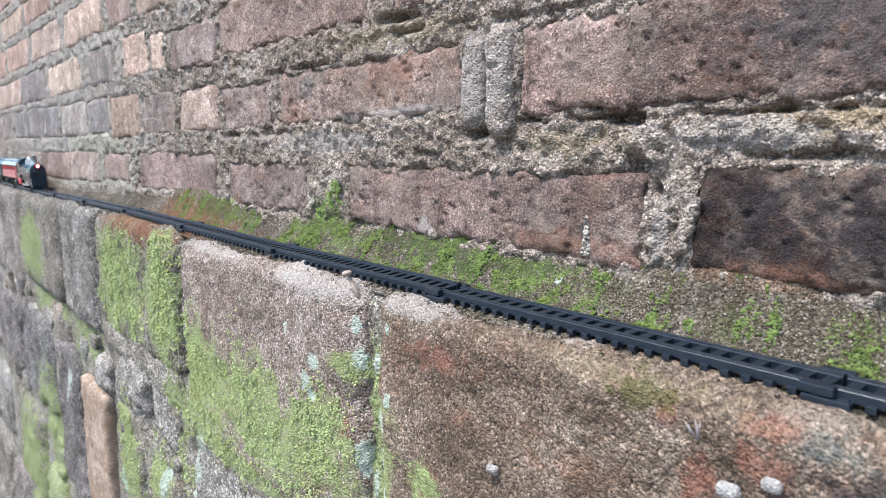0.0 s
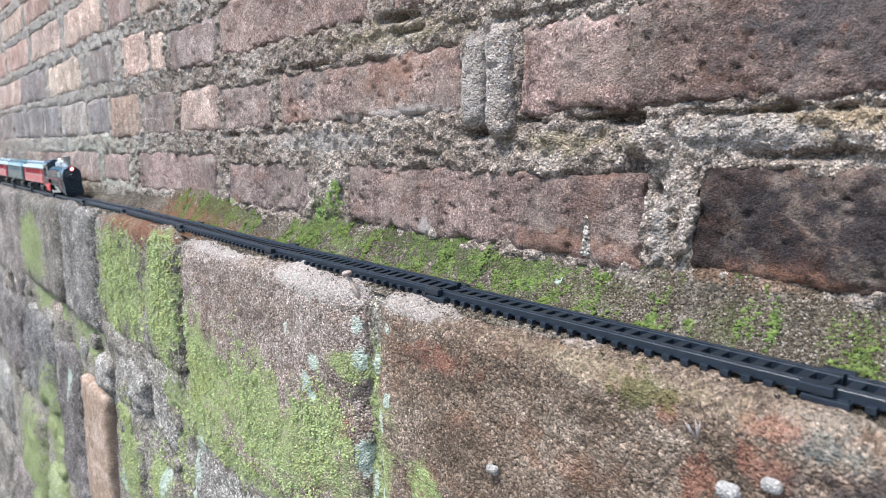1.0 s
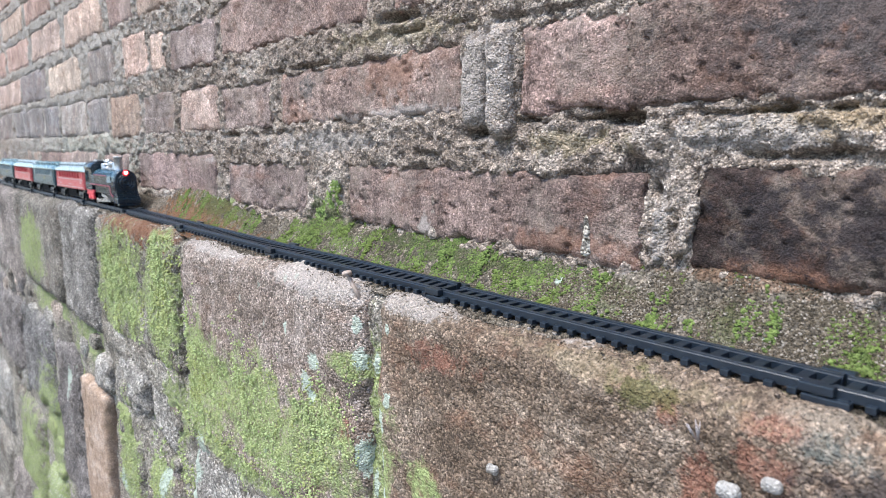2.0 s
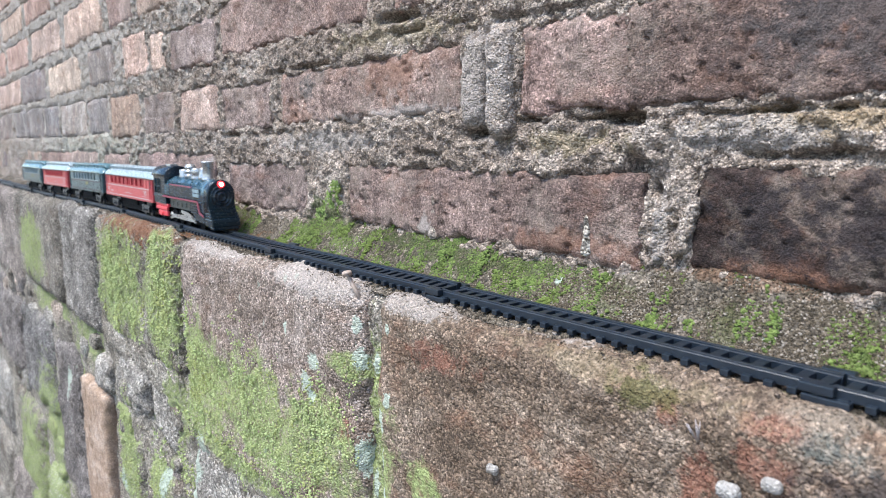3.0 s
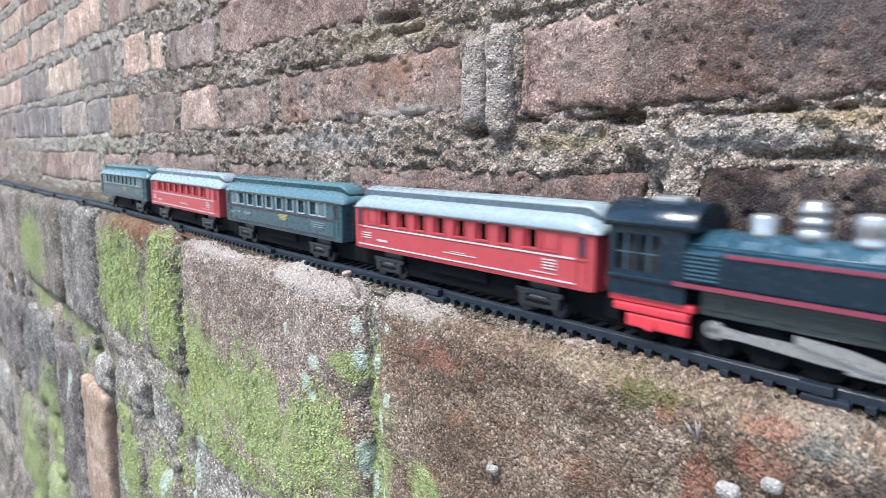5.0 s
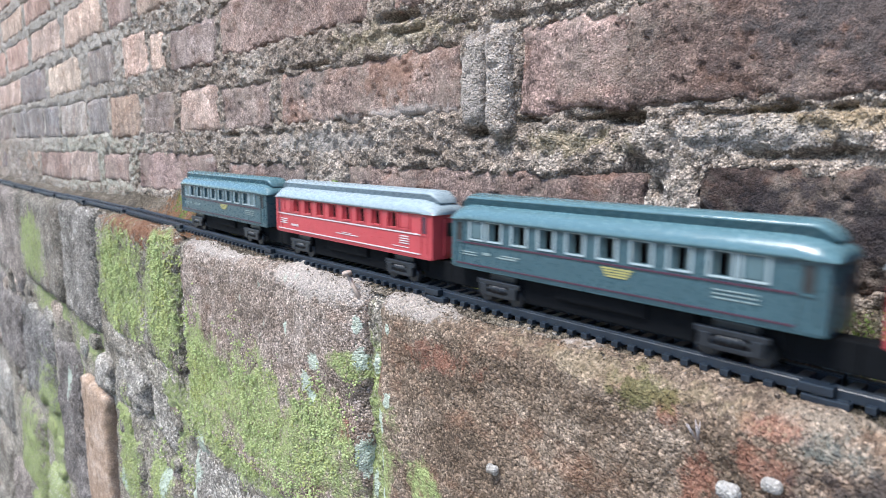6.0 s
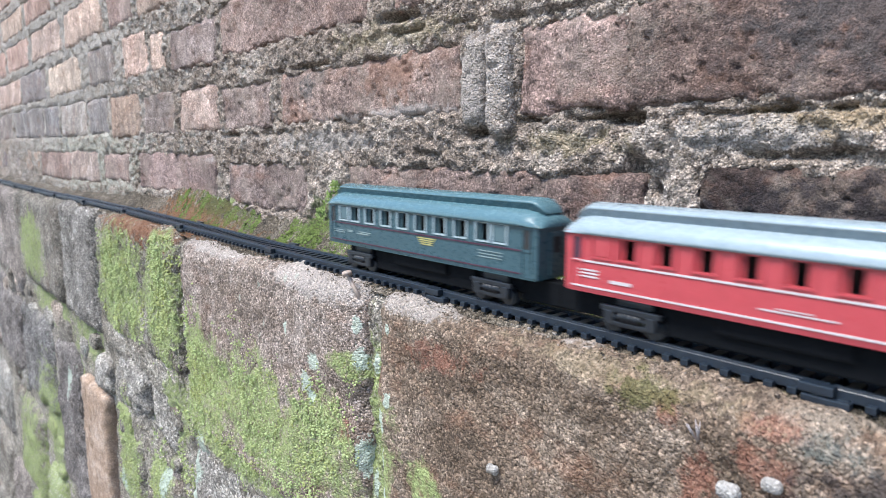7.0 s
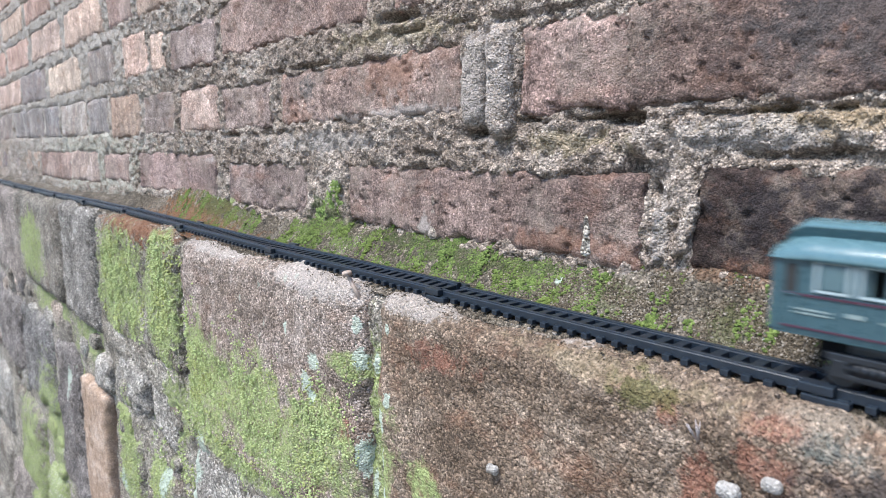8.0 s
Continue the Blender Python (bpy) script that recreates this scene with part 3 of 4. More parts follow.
# ---- the lower wall: dressed stones above, rubble below ----
low = tagged(new("wall_lower"), "old stone retaining wall with moss and lichen", "wall", kind="structure")
MOSSY_SPOTS = []
STONES = [
    # left, right, front, foot, top, rounding, material, tint
    (-0.368, 0.02, -0.030, -0.21, -0.0012, 0.016, STONE_BROWN, WARM), (0.035, 0.42, -0.030, -0.21, 0.0015, 0.016, STONE_BROWN, WARM),
    (0.44, 0.86, -0.030, -0.21, 0.001, 0.016, STONE_BROWN, WARM), (0.88, 1.33, -0.030, -0.21, 0.001, 0.016, STONE_BROWN, WARM),
    (-0.752, -0.384, -0.030, -0.222, 0.0012, 0.018, STONE_PINK, WARM), (-1.125, -0.768, -0.030, -0.175, 0.0035, 0.018, STONE_MOSSY, WARM),
    (-1.365, -1.140, -0.032, -0.20, 0.0035, 0.016, STONE_GREY, (0.52, 0.51, 0.50)), (-1.85, -1.385, -0.033, -0.20, 0.001, 0.02, STONE_MOSSY, WARM),
    (-2.35, -1.87, -0.027, -0.24, 0.001, 0.02, STONE_GREY, WARM), (-2.9, -2.38, -0.027, -0.24, 0.001, 0.02, STONE_GREY, WARM), (-3.68, -2.93, -0.027, -0.24, 0.001, 0.02, STONE_GREY, WARM),
    # second course and rubble
    (-1.275, -1.125, -0.036, -0.62, -0.30, 0.009, SLAB, WARM), (-1.52, -1.31, -0.034, -0.60, -0.265, 0.04, STONE_GREY, DARKB), (-1.90, -1.56, -0.036, -0.50, -0.255, 0.06, STONE_GREY, (0.36, 0.36, 0.38)),
    (-1.10, -0.80, -0.0225, -0.30, -0.195, 0.03, STONE_GREY, (0.72, 0.71, 0.69)), (-1.09, -0.96, -0.028, -0.46, -0.32, 0.03, STONE_MOSSY, WARM), (-0.94, -0.78, -0.030, -0.52, -0.31, 0.04, STONE_MOSSY, WARM),
    (-0.76, -0.50, -0.030, -0.40, -0.215, 0.04, STONE_GREY, (0.72, 0.71, 0.69)), (-0.48, -0.10, -0.030, -0.42, -0.225, 0.02, STONE_BROWN, WARM), (-0.08, 0.40, -0.030, -0.42, -0.225, 0.02, STONE_BROWN, WARM),
    (-1.72, -1.55, -0.045, -0.78, -0.62, 0.06, STONE_GREY, GREYB), (-1.52, -1.33, -0.04, -0.82, -0.64, 0.06, STONE_GREY, (0.72, 0.71, 0.69)), (-2.1, -1.76, -0.035, -0.80, -0.53, 0.06, STONE_MOSSY, WARM),
    (-2.32, -1.93, -0.035, -0.50, -0.26, 0.05, STONE_GREY, DARKB), (-2.75, -2.36, -0.035, -0.52, -0.26, 0.05, STONE_GREY, ROSE),
    (-1.30, -1.05, -0.035, -0.84, -0.64, 0.05, STONE_MOSSY, WARM), (-1.03, -0.80, -0.03, -0.72, -0.54, 0.05, STONE_GREY, GREYB), (-0.77, -0.45, -0.03, -0.66, -0.43, 0.05, STONE_GREY, WARM),
]
rs = random.Random(3)
for z0, z1 in ((-0.80, -0.54), (-1.06, -0.83), (-1.30, -1.08)):
    x = -3.5
    while x < 1.2:
        w = rs.uniform(0.18, 0.42)
        if not (z0 > -0.82 and -2.15 < x + w and x < -0.45):
            STONES.append((x, x + w, -0.035, z0 + rs.uniform(-0.02, 0.01), z1 + rs.uniform(-0.02, 0.01), 0.05, rs.choice((STONE_GREY, STONE_GREY, STONE_MOSSY)), rs.choice((WARM, GREYB, DARKB, (0.72, 0.71, 0.69)))))
        x += w + 0.025
for k in range(70):
    x, z, w = rs.uniform(-2.3, -0.42), rs.uniform(-0.30, -0.19) if k % 2 else rs.uniform(-0.75, -0.2), rs.uniform(0.03, 0.09)
    if z < -0.18 - 0.9 * (-0.35 - x):
        continue
    STONES.append((x, x + w, -0.0235 - rs.uniform(0, 0.008), z - w * rs.uniform(0.5, 1.0), z, w * 0.16, rs.choice((STONE_GREY, STONE_GREY, STONE_MOSSY)), rs.choice((WARM, GREYB, DARKB, (0.72, 0.71, 0.69), TAN))))
for k, (x0, x1, y0, z0, z1, r, mat, tint) in enumerate(STONES):
    near = x1 > -0.8 and z1 > -0.05 and x0 < 0.03
    cell = 0.0019 if near else 0.0045 if (x1 > -1.2 and x0 < 0.03) else 0.011
    p, n, f = rough_block(x0, x1, y0, 0.06, z0, z1, r, cell, 0.0013 if r <= 0.011 else 0.0040 if z1 > -0.1 else min(0.007, (x1 - x0) * 0.08), 0.0008 if near else 0.0014, 300 + k * 11)
    ob = part("stone", mesh_from("stone", p, f, mat), mat, low)
    ob.color = (*[0.2 + 0.8 * c for c in tint], 1)
    if mat in (STONE_PINK, STONE_MOSSY) and x1 < 0:
        MOSSY_SPOTS.append((p, n))


def rubble_fill(x0, x1, z0, z1, cell):
    xs, zs = steps(x0, x1, cell), steps(z0, z1, cell)
    g = np.stack(np.meshgrid(xs, zs, indexing="ij"), -1).reshape(-1, 2)
    p = np.stack([g[:, 0], np.full(len(g), -0.0190), g[:, 1]], -1)
    p[:, 1] += 0.0035 * fractal(p, 18, 4, 0.6, 61) + 0.0016 * fractal(p, 130, 4, 0.65, 71) + 0.010 * smooth01(-0.012, -0.003, p[:, 2])
    seam = np.where(p[:, 0] < -0.78, -0.185, -0.222)
    p[:, 1] -= 0.0095 * np.exp(-((p[:, 2] - seam) / 0.034) ** 2) * smooth01(-1.20, -1.08, p[:, 0]) * (1 - smooth01(-0.41, -0.36, p[:, 0]))
    if cell < 0.004:
        MOSSY_SPOTS.append((p, np.tile([0.0, -1.0, 0.0], (len(p), 1))))
    return mesh_from("fill", p, grid_faces(len(xs), len(zs)), FILL)


for a, b, z0, z1, c in ((-1.0, -0.32, -0.42, -0.003, 0.0024), (-1.0, -0.32, -1.3, -0.42, 0.008), (-0.32, 0.1, -1.3, -0.003, 0.006), (-1.3, -1.0, -1.3, -0.003, 0.005), (X_START, -1.3, -1.3, -0.003, 0.010), (0.1, X_END, -1.3, -0.003, 0.02)):
    part("mortar_fill", rubble_fill(a, b, z0, z1, c), FILL, low)

# ---- the ledge on which the track lies ----
ledge = tagged(new("ledge"), "narrow gritty ledge with mossy mortar fillet", "ledge", kind="structure")


def hump(x):
    """The ledge swells by a few millimetres where the older stones lie."""
    return 0.0038 * np.exp(-((np.asarray(x) + 1.05) / 0.36) ** 2)


def ledge_height(p):
    x, y = p[:, 0], p[:, 1]
    rise = 0.045 * smooth01(0.012, 0.056, y) ** 1.25 * (0.90 + 0.25 * lattice(p * [1, 0, 0], 14, 5))
    return 0.0006 + hump(x) + rise * (0.35 + 0.65 * smooth01(-1.5, -0.95, x)) + 0.0010 * fractal(p, 60, 3, 0.6, 81) + 0.0008 * fractal(p, 240, 3, 0.6, 91) * smooth01(0.008, 0.02, y)


def ledge_sheet(x0, x1, cell):
    xs, ys = steps(x0, x1, cell), steps(-0.016, 0.058, min(cell, 0.003))
    g = np.stack(np.meshgrid(xs, ys, indexing="ij"), -1).reshape(-1, 2)
    p = np.stack([g[:, 0], g[:, 1], np.zeros(len(g))], -1)
    p[:, 2] = np.where(p[:, 1] < 0.012, np.minimum(ledge_height(p), 0.0014 + hump(p[:, 0])), ledge_height(p)) - 0.004 * smooth01(-0.010, -0.016, p[:, 1])
    return mesh_from("ledge_top", p, grid_faces(len(xs), len(ys)), LEDGE)


for a, b, c in ((-1.2, 0.1, 0.0015), (X_START, -1.2, 0.005), (0.1, X_END, 0.01)):
    part("ledge_top", ledge_sheet(a, b, c), LEDGE, ledge)

ground = tagged(new("ground", mesh_from("ground", [(-60, -60, -1.3), (60, -60, -1.3), (60, 60, -1.3), (-60, 60, -1.3)], [(0, 1, 2, 3)], EARTH)), "bare trodden yard earth", "ground", kind="structure")


# ---- moss cushions and loose grit ----
def clumps(name, at, size, mat, label, category, squash=0.7, seed=0):
    """Many small uneven clumps, each a jittered icosahedron."""
    g = (1 + 5 ** 0.5) / 2
    v = np.array([(-1, g, 0), (1, g, 0), (-1, -g, 0), (1, -g, 0), (0, -1, g), (0, 1, g), (0, -1, -g), (0, 1, -g), (g, 0, -1), (g, 0, 1), (-g, 0, -1), (-g, 0, 1)]) / 1.9
    f = np.array([(0, 11, 5), (0, 5, 1), (0, 1, 7), (0, 7, 10), (0, 10, 11), (1, 5, 9), (5, 11, 4), (11, 10, 2), (10, 7, 6), (7, 1, 8),
                  (3, 9, 4), (3, 4, 2), (3, 2, 6), (3, 6, 8), (3, 8, 9), (4, 9, 5), (2, 4, 11), (6, 2, 10), (8, 6, 7), (9, 8, 1)])
    r = np.random.RandomState(seed)
    n = len(at)
    vs = v[None] * (1 + r.uniform(-0.35, 0.35, (n, 12, 1))) * size[:, None, None]
    turn = r.uniform(0, 6.28, n)
    c, s = np.cos(turn)[:, None], np.sin(turn)[:, None]
    vs = np.stack([vs[..., 0] * c - vs[..., 1] * s, vs[..., 0] * s + vs[..., 1] * c, vs[..., 2] * squash], -1) + at[:, None]
    fs = (f[None] + (np.arange(n) * 12)[:, None, None]).reshape(-1, 3)
    return tagged(new(name, mesh_from(name, vs.reshape(-1, 3), fs, mat, smooth=False)), label, category, kind="stuff")


r = np.random.RandomState(11)
# moss along the fillet between ledge and bricks
n = 66000
x, y = r.uniform(-1.05, -0.03, n), r.uniform(0.014, 0.052, n)
p = np.stack([x, y, np.zeros(n)], -1)
want = np.zeros(n)
for cx, rx, amt in ((-0.80, 0.12, 0.58), (-0.55, 0.07, 1.0), (-0.43, 0.10, 0.85), (-0.32, 0.12, 1.0), (-0.245, 0.028, 0.45), (-0.145, 0.020, 0.33), (-0.08, 0.03, 0.24)):
    want = np.maximum(want, amt * np.exp(-((x - cx) / rx) ** 4))
keep = (want > 0.06) & (want + 0.75 * fractal(p, 60, 5, 0.7, 21) > 0.52 + 0.35 * smooth01(0.038, 0.05, y) + 0.5 * np.clip(fractal(p, 170, 3, 0.6, 45), 0, 1))
p = p[keep]
p[:, 2] = ledge_height(p) - 0.0006 + 0.0022 * np.clip(fractal(p, 95, 3, 0.6, 27), -0.2, 1)
clumps("ledge_moss", p, r.uniform(0.0005, 0.0013, len(p)), MOSS, "bright green moss cushions along the ledge", "moss", 0.8, 1)
# moss that climbs the upright joint, a ragged wedge
n = 22000
p = np.stack([r.uniform(-0.64, -0.505, n), np.full(n, WALL + 0.001), r.uniform(0.010, 0.070, n)], -1)
off = np.maximum(p[:, 0] + 0.522, (-0.540 - (0.064 - p[:, 2]) * 1.1) - p[:, 0]) / 0.012
p = p[(0.9 * fractal(p, 60, 4, 0.65, 33) > off + 0.15) & (r.rand(len(p)) < 0.8)]
p[:, 1] += -0.0015 + 0.003 * fractal(p, 26, 4, 0.62, 31) + 0.0012 * fractal(p, 200, 3, 0.6, 35)
clumps("joint_moss", p, r.uniform(0.0005, 0.0012, len(p)), MOSS_JOINT, "green moss growing up a mortar joint", "moss", 0.9, 2)
# moss on the faces of the lower stones
pts = []
for sp, sn in MOSSY_SPOTS:
    front = sn[:, 1] < -0.75
    q = sp[front]
    m = np.full(len(q), -1.0)
    for cx, cz, rx, rz in ((-0.72, -0.16, 0.12, 0.09), (-0.56, -0.14, 0.09, 0.07), (-0.45, -0.13, 0.06, 0.06), (-0.40, -0.06, 0.03, 0.015), (-1.00, -0.09, 0.13, 0.09),
                           (-0.82, -0.08, 0.06, 0.10), (-1.66, -0.11, 0.14, 0.08), (-1.05, -0.36, 0.08, 0.12), (-0.88, -0.40, 0.08, 0.13), (-0.62, -0.205, 0.15, 0.035), (-0.48, -0.20, 0.09, 0.05), (-0.79, -0.30, 0.05, 0.05)):
        m = np.maximum(m, 1 - np.hypot((q[:, 0] - cx) / rx, (q[:, 2] - cz) / rz))
    m = 1.5 * m + 0.6 * fractal(q, 40, 4, 0.7, 23) + 0.5 * fractal(q, 160, 3, 0.7, 29) - 0.30
    m -= 0.55 * np.clip(fractal(q, 110, 3, 0.6, 41), 0, 1) * 1.6
    pts.append(q[r.rand(len(q)) < np.clip(m * 2.2, 0, 0.72)])
p = np.concatenate(pts)
p = p + r.normal(0, 0.0009, p.shape)
swell = np.clip(0.5 + 1.2 * fractal(p, 150, 3, 0.6, 43), 0, 1)
p[:, 1] -= 0.0014 * swell
clumps("stone_moss", p, r.uniform(0.0005, 0.0010, len(p)) * (0.8 + 0.55 * swell) * np.where(p[:, 0] < -0.76, 1.2, 0.95), MOSS_THIN, "thin yellow-green moss on the stone faces", "moss", 0.9, 3)
# loose grit on the ledge
n = 9000
p = np.stack([r.uniform(-1.1, 0.05, n), r.uniform(-0.024, 0.05, n), np.zeros(n)], -1)
p = p[(np.abs(p[:, 1]) > 0.0125)]
p[:, 2] = np.where(p[:, 1] > 0, ledge_height(p), 0.0012 - 0.004 * smooth01(-0.018, -0.026, p[:, 1]))
q = np.stack([r.uniform(-0.27, 0.05, 26000), r.uniform(0.0145, 0.054, 26000), np.zeros(26000)], -1)
q = q[fractal(q, 70, 3, 0.6, 63) + 0.35 > 6 * np.clip(-0.22 - q[:, 0], 0, 1)]
q[:, 2] = ledge_height(q)
p = np.concatenate([p, q])
clumps("ledge_grit", p, r.uniform(0.0003, 0.0008, len(p)) * np.where(p[:, 1] > 0, 1, 0.8), GRIT, "loose sand grains on the ledge", "grit", 0.9, 4)

# ---- the toy track ----
SECTION, PITCH, RAIL_TOP = 0.2325, 0.0093, 0.0085


def rail_mesh(y):
    """One low rail with a rounded head, on a continuous stringer."""
    s = 1 if y > 0 else -1
    prof = [(-0.0022 * s, 0.0036), (0.0020 * s, 0.0036), (0.0020 * s, 0.0074), (0.0017 * s, 0.0077), (0.0013 * s, 0.0078), (0.0013 * s, 0.0083), (0.0010 * s, RAIL_TOP), (-0.0010 * s, RAIL_TOP),
            (-0.0013 * s, 0.0083), (-0.0013 * s, 0.0078), (-0.0018 * s, 0.0077), (-0.0022 * s, 0.0074)]
    return loft([[(x, y + a, b) for a, b in prof] for x in (0.0008, SECTION - 0.0008)], smooth=False)


def track_section():
    t = thing("track_section", "black plastic toy railway track piece lying on the ledge", "track", "track pieces")
    part("rail", rail_mesh(-0.00825), TRACK, t)
    part("rail", rail_mesh(0.00825), TRACK, t)
    tie = part("sleeper", box(slab(-0.0019, 0.0019, -0.0132, 0.0132, 0.0018, 0.0048, 0.0004), -0.0024, 0.0024, -0.0064, 0.0064, 0.0045, 0.0072, 0.0003), TRACK, t)
    tie.location.x = PITCH * 0.6
    for k in range(1, 25):
        o = new("sleeper", tie.data)
        o.parent = t
        o.location.x = PITCH * (0.6 + k)
    for s in (-1, 1):
        bm = slab(-0.0105, 0.0025, *sorted((s * 0.0098, s * 0.0146)), 0.0048, 0.0088, 0.0006)
        box(bm, -0.0090, 0.0085, *sorted((s * 0.0102, s * 0.0150)), 0.0012, 0.0042, 0.0005)
        part("joiner", bm, TRACK, t, "raised plastic joining lug")
    return t


first = track_section()
first.location.x = -0.318 - 14 * SECTION
wob = random.Random(5)
for k in range(1, 21):
    x = -0.318 + (k - 14) * SECTION
    climb = math.degrees(math.atan2(float(hump(x + SECTION) - hump(x)), SECTION))
    roll = {11: 2.5, 12: 4.0, 13: 5.0}.get(k, 0.0)
    copy_thing(first, pose(x, wob.uniform(-0.0004, 0.0004), float(hump(x)) + wob.uniform(-0.0003, 0.0002) + 0.0082 * math.sin(radians(roll)), roll, -climb + (-0.15 if k == 13 else wob.uniform(-0.04, 0.04)), wob.uniform(-0.1, 0.1)))

# ---- small things on the wall ----
nail = thing("nail", "weathered bent nail driven into the stone edge", "nail")
nail.location = (-0.3995, -0.0265, 0.0)
part("shank", rod(bmesh.new(), (0.010, 0.004, -0.014), (0.001, -0.003, 0.0085), 0.0017, 0.0015, 14), NAIL, nail)
bm = rod(bmesh.new(), (0.0012, -0.0035, 0.0080), (-0.0002, -0.0035, 0.0118), 0.0040, 0.0034, 16)
bmesh.ops.bevel(bm, geom=[e for e in bm.edges], offset=0.0006, segments=2, affect="EDGES")
part("head", bm, NAIL, nail)


def pebble(at, size, mat, label, seed):
    p, n, f = rough_block(-size, size, -size * 0.7, size * 0.7, -size * 0.75, size * 0.75, size * 0.7, size / 4, size * 0.18, size * 0.06, seed)
    ob = tagged(new("pebble", mesh_from("pebble", p, f, mat)), label, "pebble")
    ob.location = at
    ob.color = (0.98, 0.95, 0.9, 1)


pebble((-0.246, -0.0335, -0.081), 0.0050, CHIP, "pale lump of grit stuck to the stone", 901)
pebble((-0.112, -0.033, -0.0385), 0.0062, CHIP, "whitish chip stuck to the stone", 902)
pebble((-0.0955, -0.033, -0.0295), 0.0042, CHIP, "whitish chip stuck to the stone", 903)
tuft = thing("dry_tuft", "small pale dry tuft growing from the stone", "plant")
tuft.location = (-0.1285, -0.031, -0.0235)
rt = random.Random(4)
for k in range(9):
    a = rt.uniform(-1.0, 1.0)
    tip = (0.0035 * a + 0.0005, -0.004 + rt.uniform(-0.001, 0.001), 0.009 + rt.uniform(-0.002, 0.003))
    part("blade", rod(bmesh.new(), (0.0006 * a, 0.002, 0.0), tip, 0.00045, 0.0001, 6), WHITE, tuft)
rp = random.Random(19)
for k in range(46):
    pebble((rp.uniform(-0.9, -0.05), rp.choice((rp.uniform(0.015, 0.019), rp.uniform(-0.022, -0.0155))), 0.0020), rp.uniform(0.0008, 0.0016), STONE_BROWN, "small stone chip lying on the ledge", 910 + k)

# ---- the coaches ----
HALF, LONG, FLOOR_Z, EAVE = 0.015, 0.215, 0.0285, 0.0575
WINDOWS = [-0.0285, -0.0425] + [-0.0425 - 0.0193 * k for k in range(1, 8)] + [-0.1925]


def side_shell(y_out, y_in):
    """One long side: sill, head and pillars round real openings."""
    bm = bmesh.new()
    a, b = sorted((y_out, y_in))
    box(bm, -LONG + 0.001, -0.001, a, b, FLOOR_Z, 0.0462)
    box(bm, -LONG + 0.001, -0.001, a, b, 0.0560, EAVE + 0.001)
    cuts = sorted(WINDOWS[1:-1])
    edges = [-LONG + 0.001] + [e for c in cuts for e in (c - 0.0044, c + 0.0044)] + [-0.001]
    for e0, e1 in zip(edges[::2], edges[1::2]):
        box(bm, e0, e1, a, b, 0.0462, 0.0560)
    return bm


def roof_bm():
    def ring(x, w, drop):
        z = 0.0
        pts = [(1.10, 0.0570), (1.12, 0.0585), (1.02, 0.0618), (0.82, 0.0648), (0.56, 0.0664), (0.0, 0.0670)]
        pts = [(y, max(0.0572, h - drop) if h > 0.058 else h) for y, h in pts]
        full = pts + [(-y, h) for y, h in pts[-2::-1]]
        return [(x, y * HALF * w, h + z) for y, h in full]
    return loft([ring(-LONG - 0.0022, 0.86, 0.0080), ring(-LONG - 0.0012, 0.95, 0.0050), ring(-LONG + 0.006, 1.0, 0.0012), ring(-LONG + 0.014, 1.0, 0.0),
                 ring(-0.014, 1.0, 0.0), ring(-0.006, 1.0, 0.0012), ring(0.0012, 0.95, 0.0050), ring(0.0022, 0.86, 0.0080)])


def clerestory_bm():
    def ring(x, w, lift):
        pts = [(0.62, 0.0640), (0.60, 0.0640 + 0.0052 * lift), (0.66, 0.0640 + 0.0056 * lift), (0.60, 0.0640 + 0.0068 * lift), (0.34, 0.0640 + 0.0080 * lift), (0.0, 0.0640 + 0.0085 * lift)]
        full = pts + [(-y, h) for y, h in pts[-2::-1]]
        return [(x, y * HALF * w, h) for y, h in full]
    return loft([ring(-LONG + 0.001, 0.7, 0.05), ring(-LONG + 0.004, 0.92, 0.55), ring(-LONG + 0.009, 1, 1.0), ring(-0.009, 1, 1.0), ring(-0.004, 0.92, 0.55), ring(-0.001, 0.7, 0.05)])


def bogie(parent, cx):
    b = part("bogie", slab(cx - 0.010, cx + 0.010, -0.0085, 0.0085, 0.019, 0.0255, 0.001), GUN, parent)
    for s in (-1, 1):
        bm = bmesh.new()
        y0, y1 = sorted((s * 0.0105, s * 0.0128))
        box(bm, cx - 0.0165, cx + 0.0165, y0, y1, 0.0195, 0.0225, 0.0006)
        box(bm, cx - 0.0110, cx + 0.0110, y0, y1, 0.0125, 0.0150, 0.0006)
        for dx in (-0.0115, 0.0115):
            box(bm, cx + dx - 0.0030, cx + dx + 0.0030, y0 - 0.0004, y1 + 0.0004, 0.0130, 0.0200, 0.0005)
        for k in range(4):
            rod(bm, (cx - 0.0045 + 0.003 * k, s * 0.0122, 0.0150), (cx - 0.0045 + 0.003 * k, s * 0.0122, 0.0195), 0.0013, n=10)
        box(bm, cx - 0.0140, cx - 0.0060, y0, y1, 0.0170, 0.0182)
        box(bm, cx + 0.0060, cx + 0.0140, y0, y1, 0.0170, 0.0182)
        part("side_frame", bm, GUN, b)
        for dx in (-0.0115, 0.0115):
            bm = rod(bmesh.new(), (cx + dx, s * 0.0070, RAIL_TOP + 0.0053), (cx + dx, s * 0.0094, RAIL_TOP + 0.0053), 0.0052, n=22)
            rod(bm, (cx + dx, s * 0.0064, RAIL_TOP + 0.0053), (cx + dx, s * 0.0071, RAIL_TOP + 0.0053), 0.0060, n=22)
            part("wheel", bm, GUN, b)


